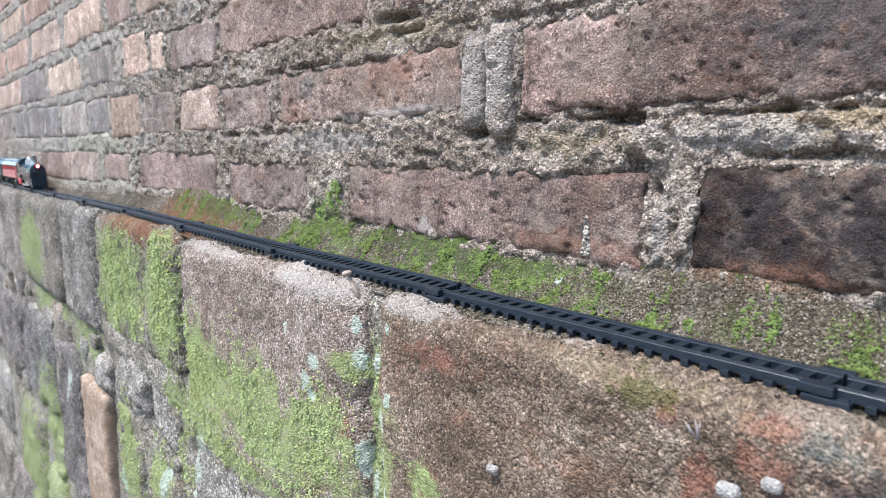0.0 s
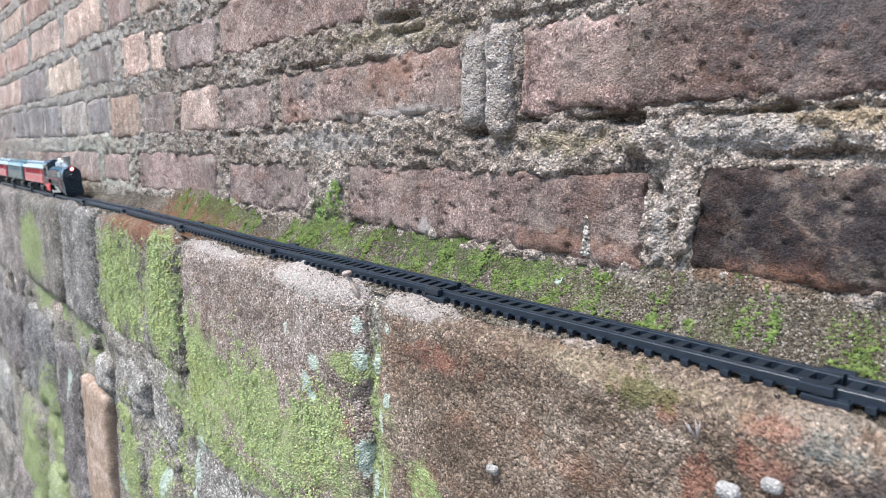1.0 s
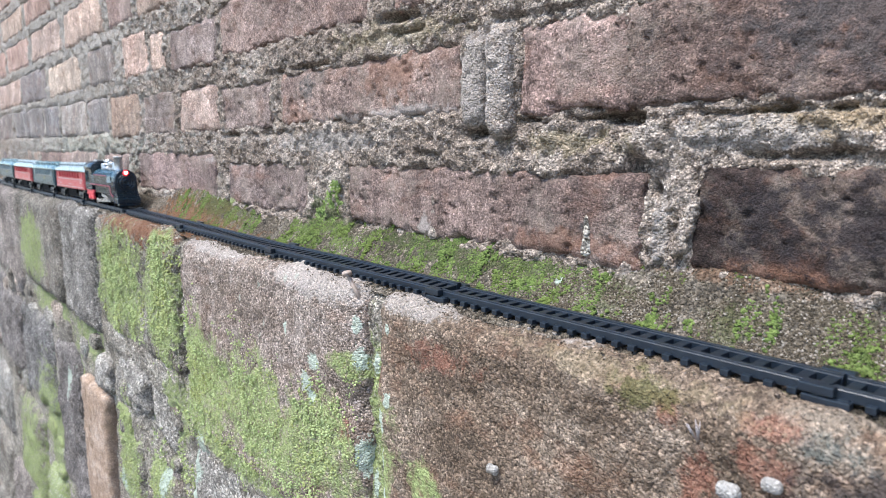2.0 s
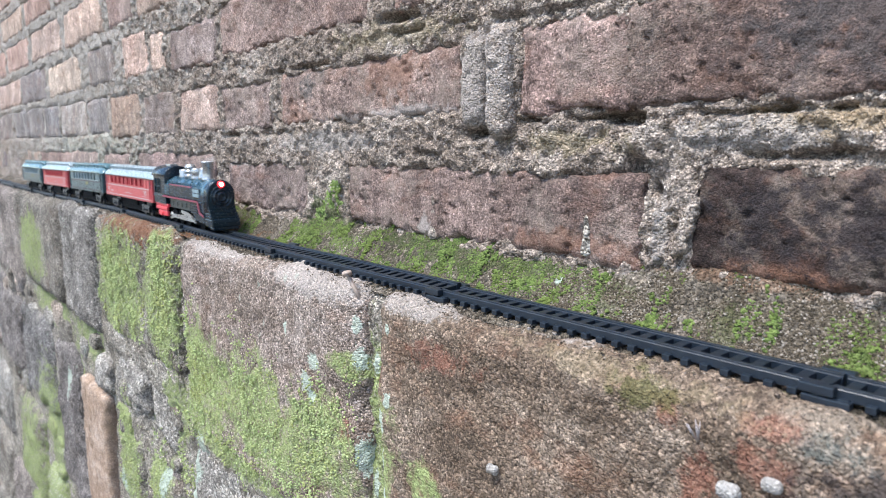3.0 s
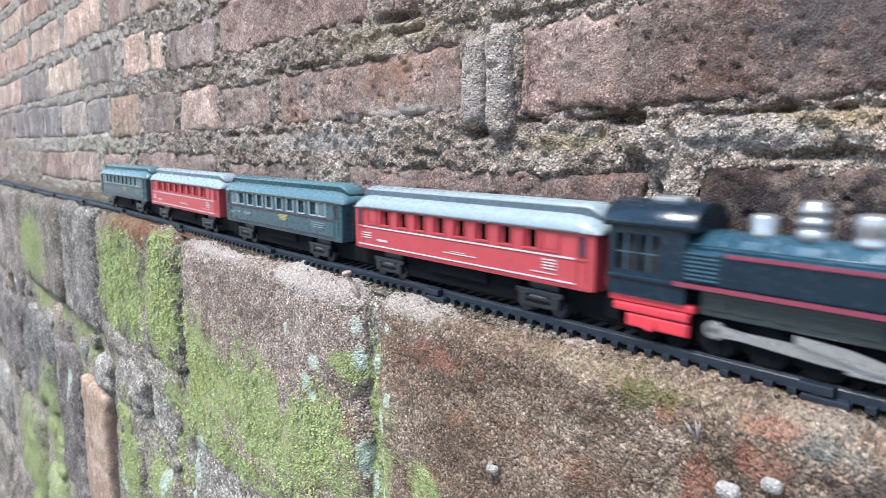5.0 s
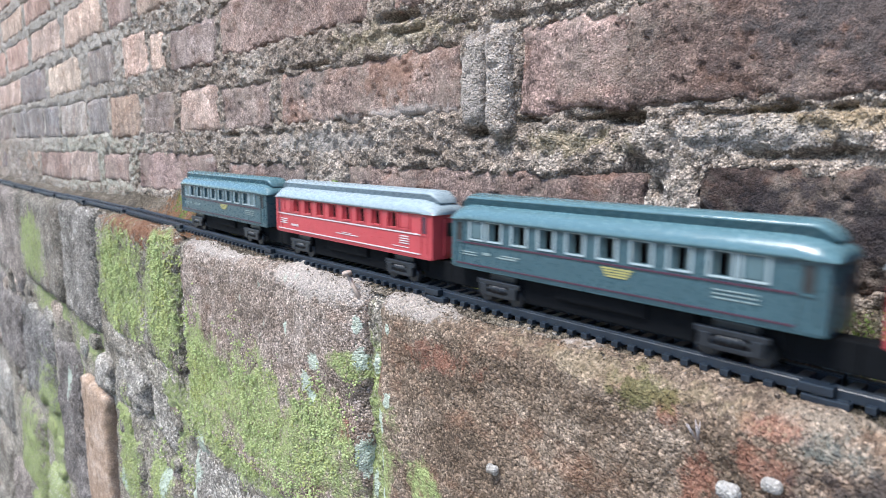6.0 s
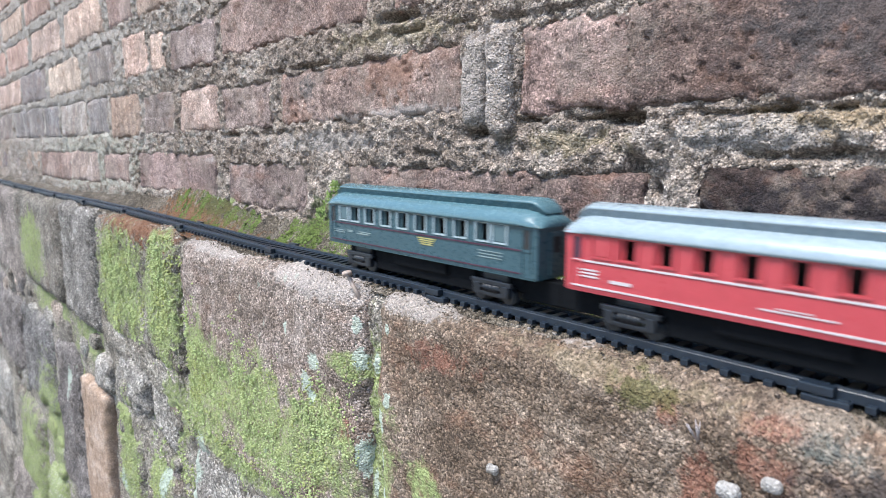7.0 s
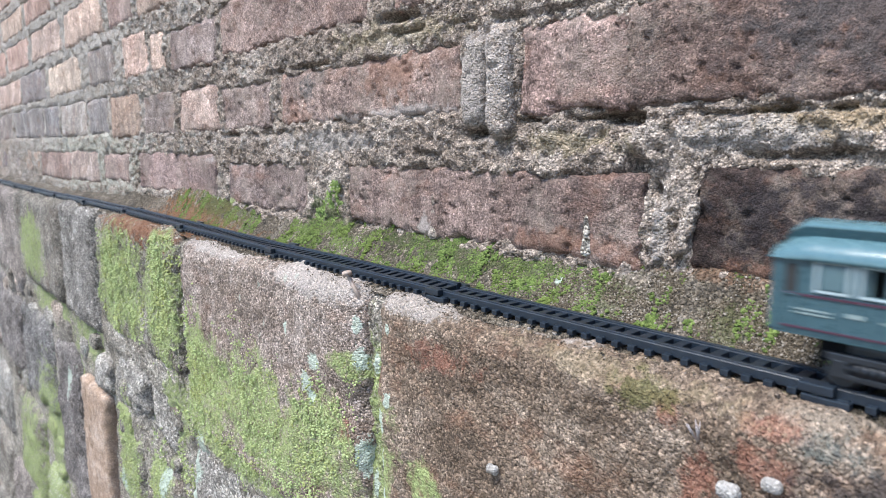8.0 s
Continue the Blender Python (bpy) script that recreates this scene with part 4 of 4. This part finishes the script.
def bars(name, side, rows, mat, parent, label):
    for x0, x1, z0, z1 in rows:
        a, b = sorted((side * (HALF + 0.0001), side * (HALF + 0.0004)))
        part(name, slab(x0, x1, a, b, z0, z1), mat, parent, label)


def coach(body_mat, roof_mat, line_mat, trim_mat, label, red):
    c = thing("passenger_coach", label, "toy train coach", "coaches of the toy train")
    for s in (-1, 1):
        part("side_wall", side_shell(s * HALF, s * (HALF - 0.0022)), body_mat, c)
        for z0, z1 in ((0.0368, 0.0377), (0.0300, 0.0308)):
            bm = bmesh.new()
            a, b = sorted((s * HALF, s * (HALF + 0.0005)))
            box(bm, -LONG + 0.005, -0.012, a, b, z0 + 0.0072 * 0 + (0.0062 if z0 > 0.033 else 0), z1 + (0.0062 if z0 > 0.033 else 0))
            part("lining", bm, line_mat, c)
        for k, w in enumerate(WINDOWS):
            bm = bmesh.new()
            a, b = sorted((s * HALF, s * (HALF + 0.0007)))
            g = 0.0062
            box(bm, w - g, w + g, a, b, 0.0566, 0.0573)
            box(bm, w - g, w + g, a, b, 0.0452, 0.0461)
            box(bm, w - g, w - g + 0.0011, a, b, 0.0461, 0.0566)
            box(bm, w + g - 0.0011, w + g, a, b, 0.0461, 0.0566)
            win = part("window", bm, trim_mat, c)
            bm = bmesh.new()
            if k in (0, len(WINDOWS) - 1):
                a, b = sorted((s * (HALF + 0.0001), s * (HALF + 0.0003)))
                box(bm, w - 0.0040, w + 0.0040, a, b, 0.0468, 0.0560)
                part("blind", bm, body_mat if red else SASH, win)
            else:
                a, b = sorted((s * (HALF - 0.0020), s * (HALF - 0.0016)))
                box(bm, w - 0.0043, w - 0.0024, a, b, 0.0463, 0.0559)
                box(bm, w + 0.0026, w + 0.0043, a, b, 0.0463, 0.0559)
                part("sash", bm, body_mat if red else SASH, win)
        for x0 in (-0.0112, -LONG + 0.0042):
            bm = bmesh.new()
            a, b = sorted((s * (HALF - 0.0003), s * (HALF + 0.0006)))
            box(bm, x0, x0 + 0.0008, a, b, 0.0315, 0.0568)
            box(bm, x0 + 0.0062, x0 + 0.0070, a, b, 0.0315, 0.0568)
            box(bm, x0, x0 + 0.0070, a, b, 0.0560, 0.0568)
            box(bm, x0 + 0.0008, x0 + 0.0062, a, b, 0.0430, 0.0436)
            d = part("door", bm, body_mat, c)
            bm = bmesh.new()
            a, b = sorted((s * HALF, s * (HALF + 0.0002)))
            box(bm, x0 + 0.0014, x0 + 0.0056, a, b, 0.0445, 0.0552)
            part("door_window", bm, INSIDE if not red else MAROON, d)
        if red:
            rows = [(-0.034, -0.024, 0.0405 - 0.0016 * k, 0.0412 - 0.0016 * k) for k in range(4)] + [(-0.042, -0.024, 0.0332, 0.0337)]
            rows += [(-0.115, -0.085, 0.0345, 0.0351), (-0.108, -0.094, 0.0358, 0.0362), (-0.187, -0.175, 0.0340, 0.0356)]
            rows += [(-0.206, -0.194, 0.0352 + 0.0017 * k, 0.0360 + 0.0017 * k) for k in range(3)]
            bars("print", s, rows, WHITE, c, "small white printed bar")
        else:
            rows = [(-0.1035 + 0.001 * k, -0.0855 - 0.001 * k, 0.0412 - 0.0013 * k, 0.0420 - 0.0013 * k) for k in range(4)]
            bars("emblem", s, rows, GOLD, c, "yellow printed emblem bar")
            rows = [(-0.046, -0.026, 0.0398 - 0.0018 * k, 0.0403 - 0.0018 * k) for k in range(3)] + [(-0.187, -0.181, 0.0372, 0.0388), (-0.175, -0.160, 0.0368, 0.0376), (-0.172, -0.158, 0.0382, 0.0388), (-0.206, -0.192, 0.036, 0.0366), (-0.206, -0.192, 0.0375, 0.0381)]
            bars("print", s, rows, PRINT, c, "small pale printed bar")
    for x0, x1 in ((-LONG, -LONG + 0.002), (-0.002, 0.0)):
        part("end_wall", slab(x0, x1, -HALF + 0.0002, HALF - 0.0002, FLOOR_Z - 0.001, EAVE + 0.001, 0.0008), body_mat, c)
        fx = 0.0005 if x1 == 0.0 else -LONG - 0.0005
        bm = slab(fx - 0.0005, fx + 0.0005, -0.0052, 0.0052, 0.0300, 0.0540, 0.0003)
        d = part("end_door", bm, body_mat, c)
        part("door_window", slab(fx - 0.0007, fx + 0.0007, -0.0030, 0.0030, 0.0425, 0.0515), INSIDE, d)
    part("floor", slab(-LONG + 0.002, -0.002, -HALF + 0.0003, HALF - 0.0003, FLOOR_Z - 0.0012, FLOOR_Z + 0.001), body_mat, c)
    part("partition", slab(-LONG + 0.004, -0.004, -0.0010, 0.0010, FLOOR_Z + 0.001, EAVE), INSIDE, c, "dark inner partition")
    part("roof", roof_bm(), roof_mat, c)
    part("clerestory", clerestory_bm(), roof_mat, c)
    bm = slab(-0.135, -0.080, -0.0110, 0.0110, 0.0185, 0.0275, 0.0015)
    box(bm, -0.160, -0.056, -0.0085, 0.0085, 0.0120, 0.0275, 0.001)
    # lengthwise box added as a stand-in for shade below the coach ends
    box(bm, -LONG + 0.016, -0.016, -0.0055, 0.0055, 0.0165, 0.0275, 0.001)
    part("underframe", bm, SHADED_BLACK, c)
    bogie(c, -0.038)
    bogie(c, -LONG + 0.038)
    # couplers swollen to dark blocks that stand in for shade between coaches
    for x0, x1 in ((-LONG - 0.0098, -LONG + 0.020), (-0.020, 0.0092)):
        bm = slab(x0, x1, -0.0050, 0.0050, 0.0130, 0.0265, 0.0010)
        part("coupler", bm, SHADED_BLACK, c)
    return c


red_one = coach(RED, ROOF_SILVER, WHITE, RED, "red toy coach with silver-grey roof and white lining", True)
green_one = coach(GREEN, ROOF_GREEN, MAROON, PALE_FRAME, "dark green toy coach with grey-green roof and pale window trim", False)
red_two = copy_thing(red_one, pose(0, 0, 0))
green_two = copy_thing(green_one, pose(0, 0, 0))
# the last coach goes without its rear coupler, the dark block for shade
for ob in list(green_two.children):
    if ob.name.startswith("coupler") and min(v.co.x for v in ob.data.vertices) < -LONG:
        bpy.data.objects.remove(ob)

# ---- the locomotive ----
loco = thing("locomotive", "black toy steam locomotive with red headlamp and silver domes", "toy locomotive")
part("boiler", turned([(0.0135, -0.128), (0.0150, -0.1278), (0.0150, -0.016), (0.0153, -0.0155), (0.0153, -0.004), (0.0142, -0.001), (0.0142, 0.0)], (0, 0, 0.0490), "x", 40), BOILER, loco)
front = part("smokebox_front", turned([(0.0138, -0.001), (0.0128, 0.0015), (0.0110, 0.0026), (0.0070, 0.0040), (0.0025, 0.0046)], (0, 0, 0.0490), "x", 36), BLACK, loco)
bm = bmesh.new()
for k in range(12):
    a = 2 * math.pi * k / 12
    rod(bm, (0.001, 0.0118 * math.cos(a), 0.049 + 0.0118 * math.sin(a)), (0.0032, 0.0118 * math.cos(a), 0.049 + 0.0118 * math.sin(a)), 0.0006, n=8)
box(bm, 0.0035, 0.0052, -0.0090, 0.0090, 0.0484, 0.0496)
part("door_strap", bm, BLACK, front)
lamp = part("headlamp", turned([(0.0030, -0.003), (0.0038, -0.0026), (0.0040, 0.0022), (0.0034, 0.0032)], (0.0040, 0.0, 0.0598), "x", 24), LAMP, loco, "glowing red headlamp")
part("bulb", turned([(0.0025, 0.0), (0.0022, 0.0009), (0.0010, 0.0014)], (0.0071, 0.0, 0.0598), "x", 18), BULB, lamp, "bright glowing bulb")
# small raised fittings on the boiler flanks
for s in (-1, 1):
    for x0, x1 in ((-0.104, -0.095), (-0.083, -0.072), (-0.058, -0.050), (-0.036, -0.030)):
        bm = slab(x0, x1, -0.0022, 0.0022, -0.0004, 0.0006, 0.0003)
        bm.transform(Matrix.Translation((0, s * 0.0110, 0.0490 + 0.0104)) @ Matrix.Rotation(-s * 0.815, 4, "X"))
        part("fitting", bm, BOILER, loco)
# straps round the boiler
for x in (-0.112, -0.090, -0.066, -0.044):
    part("boiler_band", turned([(0.01505, -0.0006), (0.0154, -0.0004), (0.0154, 0.0004), (0.01505, 0.0006)], (x, 0, 0.0490), "x", 40), BOILER, loco)
# chimney and domes
part("chimney", turned([(0.0078, 0.0), (0.0062, 0.0025), (0.0057, 0.0045), (0.0057, 0.0190), (0.0066, 0.0195), (0.0066, 0.0212), (0.0048, 0.0212), (0.0046, 0.018)], (-0.0285, 0, 0.0622), "z", 28), SILVER, loco, "silver chimney")
part("dome", turned([(0.0062, 0.0), (0.0056, 0.003), (0.0038, 0.0110), (0.0036, 0.0130), (0.0008, 0.0136)], (-0.0415, 0, 0.0625), "z", 24), SILVER, loco, "silver conical dome")
part("dome", turned([(0.0076, 0.0), (0.0066, 0.002), (0.0062, 0.005), (0.0068, 0.0060), (0.0068, 0.0108), (0.0062, 0.0122), (0.0030, 0.0128)], (-0.0590, 0, 0.0625), "z", 24), SILVER, loco, "silver round dome")
part("dome", turned([(0.0072, 0.0), (0.0068, 0.0030), (0.0068, 0.0046), (0.0056, 0.0050), (0.0056, 0.0064), (0.0068, 0.0068), (0.0068, 0.0092), (0.0056, 0.0096), (0.0056, 0.0110), (0.0064, 0.0114), (0.0064, 0.0138), (0.0052, 0.0143), (0.0050, 0.0160), (0.0025, 0.0167)], (-0.0800, 0, 0.0625), "z", 24), SILVER, loco, "silver ribbed dome")
part("dome", turned([(0.0066, 0.0), (0.0060, 0.0020), (0.0060, 0.0080), (0.0056, 0.0094), (0.0030, 0.0100)], (-0.0995, 0, 0.0625), "z", 24), SILVER, loco, "silver low dome")
# side tanks / skirts and running board
for s in (-1, 1):
    a, b = sorted((s * 0.0105, s * 0.0154))
    part("side_panel", slab(-0.128, -0.016, a, b, 0.0405, 0.0545, 0.0010), BLACK, loco)
    a, b = sorted((s * 0.0155, s * 0.0161))
    part("lining", slab(-0.108, -0.038, a, b, 0.0540, 0.0556), PINK, loco, "crimson lining strip")
    part("nameplate", slab(-0.0355, -0.0168, a, b, 0.0446, 0.0484, 0.0003), PLATE, loco, "pale blue plate")
    part("nameplate", slab(-0.0355, -0.0168, a, b, 0.0492, 0.0528, 0.0003), PLATE, loco, "pale blue plate")
    a, b = sorted((s * 0.0090, s * 0.0165))
    part("running_board", slab(-0.167, -0.010, a, b, 0.0382, 0.0402, 0.0004), BLACK, loco)
    a, b = sorted((s * 0.01655, s * 0.0171))
    bm = slab(-0.131, -0.0205, a, b, 0.0388, 0.0408)
    part("lining", bm, PINK, loco, "crimson lining strip")
    sec = [[(-0.0225, y, 0.0398), (-0.0190, y, 0.0408), (-0.0140, y, 0.0290), (-0.0040, y, 0.0262), (-0.0040, y, 0.0238), (-0.0165, y, 0.0272)] for y in (a, b)]
    part("lining", loft(sec, False), PINK, loco, "crimson lining strip running down to the buffer beam")
    # louvres beside the firebox
    bm = bmesh.new()
    for k in range(7):
        box(bm, -0.126, -0.111, *sorted((s * 0.0155, s * 0.0160)), 0.0425 + 0.0019 * k, 0.0434 + 0.0019 * k)
    part("louvre", bm, BOILER, loco)
    # cylinder and front skirt
    sec = [[(-0.048, y, 0.0380), (-0.008, y, 0.0380), (-0.004, y, 0.0240), (-0.004, y, 0.0175), (-0.030, y, 0.0185), (-0.048, y, 0.0300)] for y in sorted((s * 0.0085, s * 0.0150))]
    part("cylinder_block", loft(sec, False), BLACK, loco)
    bm = bmesh.new()
    for k in range(4):
        box(bm, -0.044, -0.026, *sorted((s * 0.0150, s * 0.0155)), 0.0260 + 0.0028 * k, 0.0274 + 0.0028 * k)
    part("cylinder_rib", bm, GUN, loco)
    # red cab steps
    bm = slab(-0.166, -0.122, *sorted((s * 0.0085, s * 0.0142)), 0.0265, 0.0300, 0.0008)
    box(bm, -0.163, -0.124, *sorted((s * 0.0120, s * 0.0152)), 0.0220, 0.0262, 0.0010)
    box(bm, -0.156, -0.124, *sorted((s * 0.0115, s * 0.0147)), 0.0150, 0.0215, 0.0010)
    rod(bm, (-0.143, s * 0.0130, 0.0180), (-0.143, s * 0.0160, 0.0180), 0.0032, n=16)
    part("cab_step", bm, STEP_RED, loco, "bright red cab step")
# front shroud: straight flanks under a round top, a ringed smokebox door, and a stepped deck down to the buffer beam
def shroud_ring(x, r, foot):
    arch = [(x, r * math.cos(math.pi * k / 20), 0.0490 + r * math.sin(math.pi * k / 20)) for k in range(21)]
    return [(x, r, foot)] + arch + [(x, -r, foot)]


part("front_shroud", loft([shroud_ring(-0.0045, 0.0155, 0.030), shroud_ring(0.0030, 0.0157, 0.030), shroud_ring(0.0046, 0.0152, 0.030), shroud_ring(0.0050, 0.0140, 0.031)]), BLACK, loco)
part("flank", slab(-0.0200, -0.0046, -0.0156, 0.0156, 0.0170, 0.0484, 0.0008), BLACK, loco)
door = part("smokebox_door", turned([(0.0122, 0.0), (0.0122, 0.0012), (0.0112, 0.0016), (0.0108, 0.0004), (0.0092, 0.0004), (0.0088, 0.0020), (0.0074, 0.0024), (0.0070, 0.0010), (0.0052, 0.0012), (0.0048, 0.0028), (0.0034, 0.0032), (0.0030, 0.0018), (0.0008, 0.0026)], (0.0049, 0, 0.0462), "x", 36), BLACK, loco)
part("hinge_plate", slab(0.0062, 0.0078, -0.0082, -0.0040, 0.0462, 0.0494, 0.0004), GUN, door)
for x1, half, z0, z1 in ((0.0070, 0.0150, 0.0330, 0.0356), (0.0092, 0.0151, 0.0296, 0.0329), (0.0114, 0.0152, 0.0264, 0.0295), (0.0134, 0.0154, 0.0236, 0.0263)):
    part("deck_step", slab(-0.0040, x1, -half, half, z0, z1, 0.0006), BLACK, loco)
beam = part("buffer_beam", slab(-0.0040, 0.0158, -0.0157, 0.0157, 0.0150, 0.0235, 0.0012), BLACK, loco)
part("beam_lip", slab(0.0150, 0.0166, -0.0150, 0.0150, 0.0196, 0.0208, 0.0004), BLACK, beam)
part("cowcatcher", slab(0.0060, 0.0150, -0.0140, 0.0140, 0.0118, 0.0149, 0.0008), BLACK, loco)
# cab with real window openings
bm = bmesh.new()
for s in (-1, 1):
    a, b = sorted((s * 0.0155, s * 0.0137))
    box(bm, -0.166, -0.126, a, b, 0.0302, 0.0425)
    box(bm, -0.166, -0.126, a, b, 0.0600, 0.0650)
    for x0, x1 in ((-0.166, -0.1625), (-0.1515, -0.1500), (-0.1395, -0.126)):
        box(bm, x0, x1, a, b, 0.0425, 0.0600)
box(bm, -0.128, -0.126, -0.0137, 0.0137, 0.0302, 0.0660)
box(bm, -0.166, -0.164, -0.0137, 0.0137, 0.0302, 0.0660)
part("cab", bm, BLACK, loco)
for s in (-1, 1):
    for x0, x1 in ((-0.1625, -0.1515), (-0.1500, -0.1395)):
        bm = bmesh.new()
        a, b = sorted((s * 0.0148, s * 0.0153))
        box(bm, x0, x1, a, b, 0.0508, 0.0514)
        box(bm, (x0 + x1) / 2 - 0.0004, (x0 + x1) / 2 + 0.0004, a, b, 0.0425, 0.0600)
        part("window_bar", bm, BOILER, loco)
part("cab_interior", slab(-0.163, -0.129, -0.0120, 0.0120, 0.0310, 0.0640), INSIDE, loco, "dark solid cab interior")


def cab_roof_ring(x, grow):
    n = 12
    pts = [(0.0166 * math.cos(math.pi * k / n) * grow, 0.0632 + (0.0126 * math.sin(math.pi * k / n)) * grow) for k in range(n + 1)]
    return [(x, y, z) for y, z in pts]


part("cab_roof", loft([cab_roof_ring(x, g) for x, g in ((-0.1700, 0.97), (-0.1695, 1.0), (-0.1225, 1.0), (-0.1220, 0.97))]), BLACK, loco)
bm = slab(-0.150, -0.134, -0.0050, 0.0050, 0.0750, 0.0775, 0.0006)
part("roof_vent", bm, SILVER, loco, "silver roof hatch")
FRAME = plastic("dark_grey_green_frame_plastic", (0.022, 0.032, 0.034), 0.35, 0.2)
for s in (-1, 1):
    bm = slab(-0.120, -0.047, *sorted((s * 0.0085, s * 0.0122)), 0.0268, 0.0378, 0.0006)
    for k in range(5):
        box(bm, -0.116 + 0.0140 * k, -0.107 + 0.0140 * k, *sorted((s * 0.0120, s * 0.0128)), 0.0295, 0.0350, 0.0004)
    part("side_frame", bm, FRAME, loco, "dark grey-green moulded side frame")
    sec = [[(-0.079, y, 0.0232), (-0.052, y, 0.0180), (-0.044, y, 0.0178), (-0.044, y, 0.0215), (-0.060, y, 0.0248), (-0.079, y, 0.0262)] for y in sorted((s * 0.0128, s * 0.0140))]
    part("valve_rod", loft(sec, False), SILVER, loco, "silver valve rod")
part("chassis", slab(-0.160, 0.000, -0.0055, 0.0055, 0.0120, 0.0385, 0.001), SHADED_BLACK, loco)
part("coupler", slab(-0.1768, -0.158, -0.0022, 0.0022, 0.0195, 0.0225, 0.0006), BLACK, loco)
# handrail along the boiler
for s in (-1, 1):
    bm = rod(bmesh.new(), (-0.124, s * 0.0142, 0.0582), (-0.018, s * 0.0142, 0.0582), 0.0005, n=8)
    part("handrail", bm, BOILER, loco)

WHEEL_R, CRANK = 0.0088, 0.0038
AXLES = (-0.1125, -0.0910, -0.0695)
WHEELS, RODS = [], []
for x in AXLES:
    for s in (-1, 1):
        bm = bmesh.new()
        rod(bm, (0, s * 0.0070, 0), (0, s * 0.0094, 0), WHEEL_R, n=32)
        rod(bm, (0, s * 0.0064, 0), (0, s * 0.0071, 0), WHEEL_R + 0.0008, n=32)
        rod(bm, (0, s * 0.0094, 0), (0, s * 0.0100, 0), 0.0025, n=16)
        box(bm, -0.0016, 0.0016, *sorted((s * 0.0094, s * 0.0099)), -0.0075, 0.0075)
        rod(bm, (0, s * 0.0094, -CRANK), (0, s * 0.0112, -CRANK), 0.0012, n=12)
        w = part("driving_wheel", bm, SHADED_BLACK, loco)
        w.location = (x, 0, RAIL_TOP + WHEEL_R)
        WHEELS.append(w)
for x in (-0.026, -0.132, -0.148):
    for s in (-1, 1):
        bm = rod(bmesh.new(), (x, s * 0.0070, RAIL_TOP + 0.0055), (x, s * 0.0094, RAIL_TOP + 0.0055), 0.0055, n=24)
        rod(bm, (x, s * 0.0064, RAIL_TOP + 0.0055), (x, s * 0.0071, RAIL_TOP + 0.0055), 0.0062, n=24)
        part("small_wheel", bm, SHADED_BLACK, loco)
ROD_LONG, SLIDE_Z = 0.0720, 0.0182
for s in (-1, 1):
    a, b = sorted((s * 0.0112, s * 0.0126))
    sec = [[(0.0, y, -0.0026), (0.012, y, -0.0019), (0.046, y, -0.0030), (ROD_LONG + 0.004, y, -0.0016), (ROD_LONG + 0.004, y, 0.0016), (0.046, y, 0.0030), (0.012, y, 0.0019), (0.0, y, 0.0026)] for y in (a, b)]
    bm = loft(sec, False)
    rod(bm, (0, a, 0), (0, b + 0.0003, 0), 0.0040, n=20)
    rod(bm, (0.048, a, 0), (0.048, b + 0.0003, 0), 0.0028, n=20)
    o = part("connecting_rod", bm, SILVER, loco, "silver connecting rod")
    part("pin", rod(bmesh.new(), (0, s * 0.0110, 0), (0, s * 0.0134, 0), 0.0014, n=14), GUN, o)
    RODS.append(o)
    bm = slab(-0.060, -0.036, *sorted((s * 0.0126, s * 0.0134)), 0.0150, 0.0162)
    part("slide_bar", bm, SILVER, loco, "silver slide bar")

# ---- train motion along the straight track ----
HEAD = [(0.0, -1.700), (0.5, -1.540), (1.0, -1.377), (1.5, -1.213), (3.0, -0.697), (3.5, -0.530), (4.0, -0.360), (4.5, -0.190), (4.7, -0.122), (6.0, 0.322), (6.5, 0.484), (7.0, 0.645), (7.5, 0.809), (7.7, 0.879), (7.8, 0.915), (7.9, 0.949), (8.0, 0.983)]
FOLLOW = ((loco, 0.0, 0.167), (red_one, -0.175, LONG), (green_one, -0.409, LONG), (red_two, -0.643, LONG), (green_two, -0.877, LONG))
ROD_PHASE = 0.6


def head_at(t):
    ts, xs = np.array([h[0] for h in HEAD]), np.array([h[1] for h in HEAD])
    return float(np.interp(t, ts, xs))


def motions():
    for ob, back, size in FOLLOW:
        rows = []
        for k in range(0, 81):
            x = head_at(k / 10) + back
            low, high = float(hump(x - size * 0.85)), float(hump(x - size * 0.15))
            slope = (high - low) / (size * 0.7)
            rows.append((k / 10, pose(x, 0, high + slope * size * 0.15, 0, -math.degrees(math.atan(slope)))))
        walk(ob, rows)
    every = [k / FPS for k in range(0, 8 * FPS + 1)]
    turn = {t: ROD_PHASE + (head_at(t) - HEAD[0][1]) / WHEEL_R for t in every}
    for w in WHEELS:
        x, _, z = w.location
        walk(w, [(t, pose(x, 0, z, 0, math.degrees(turn[t]))) for t in every])
    for o in RODS:
        rows = []
        for t in every:
            px, pz = AXLES[0] - CRANK * math.sin(turn[t]), RAIL_TOP + WHEEL_R - CRANK * math.cos(turn[t])
            rows.append((t, pose(px, 0, pz, 0, math.degrees(math.asin((pz - SLIDE_Z) / ROD_LONG)))))
        walk(o, rows)


motions()
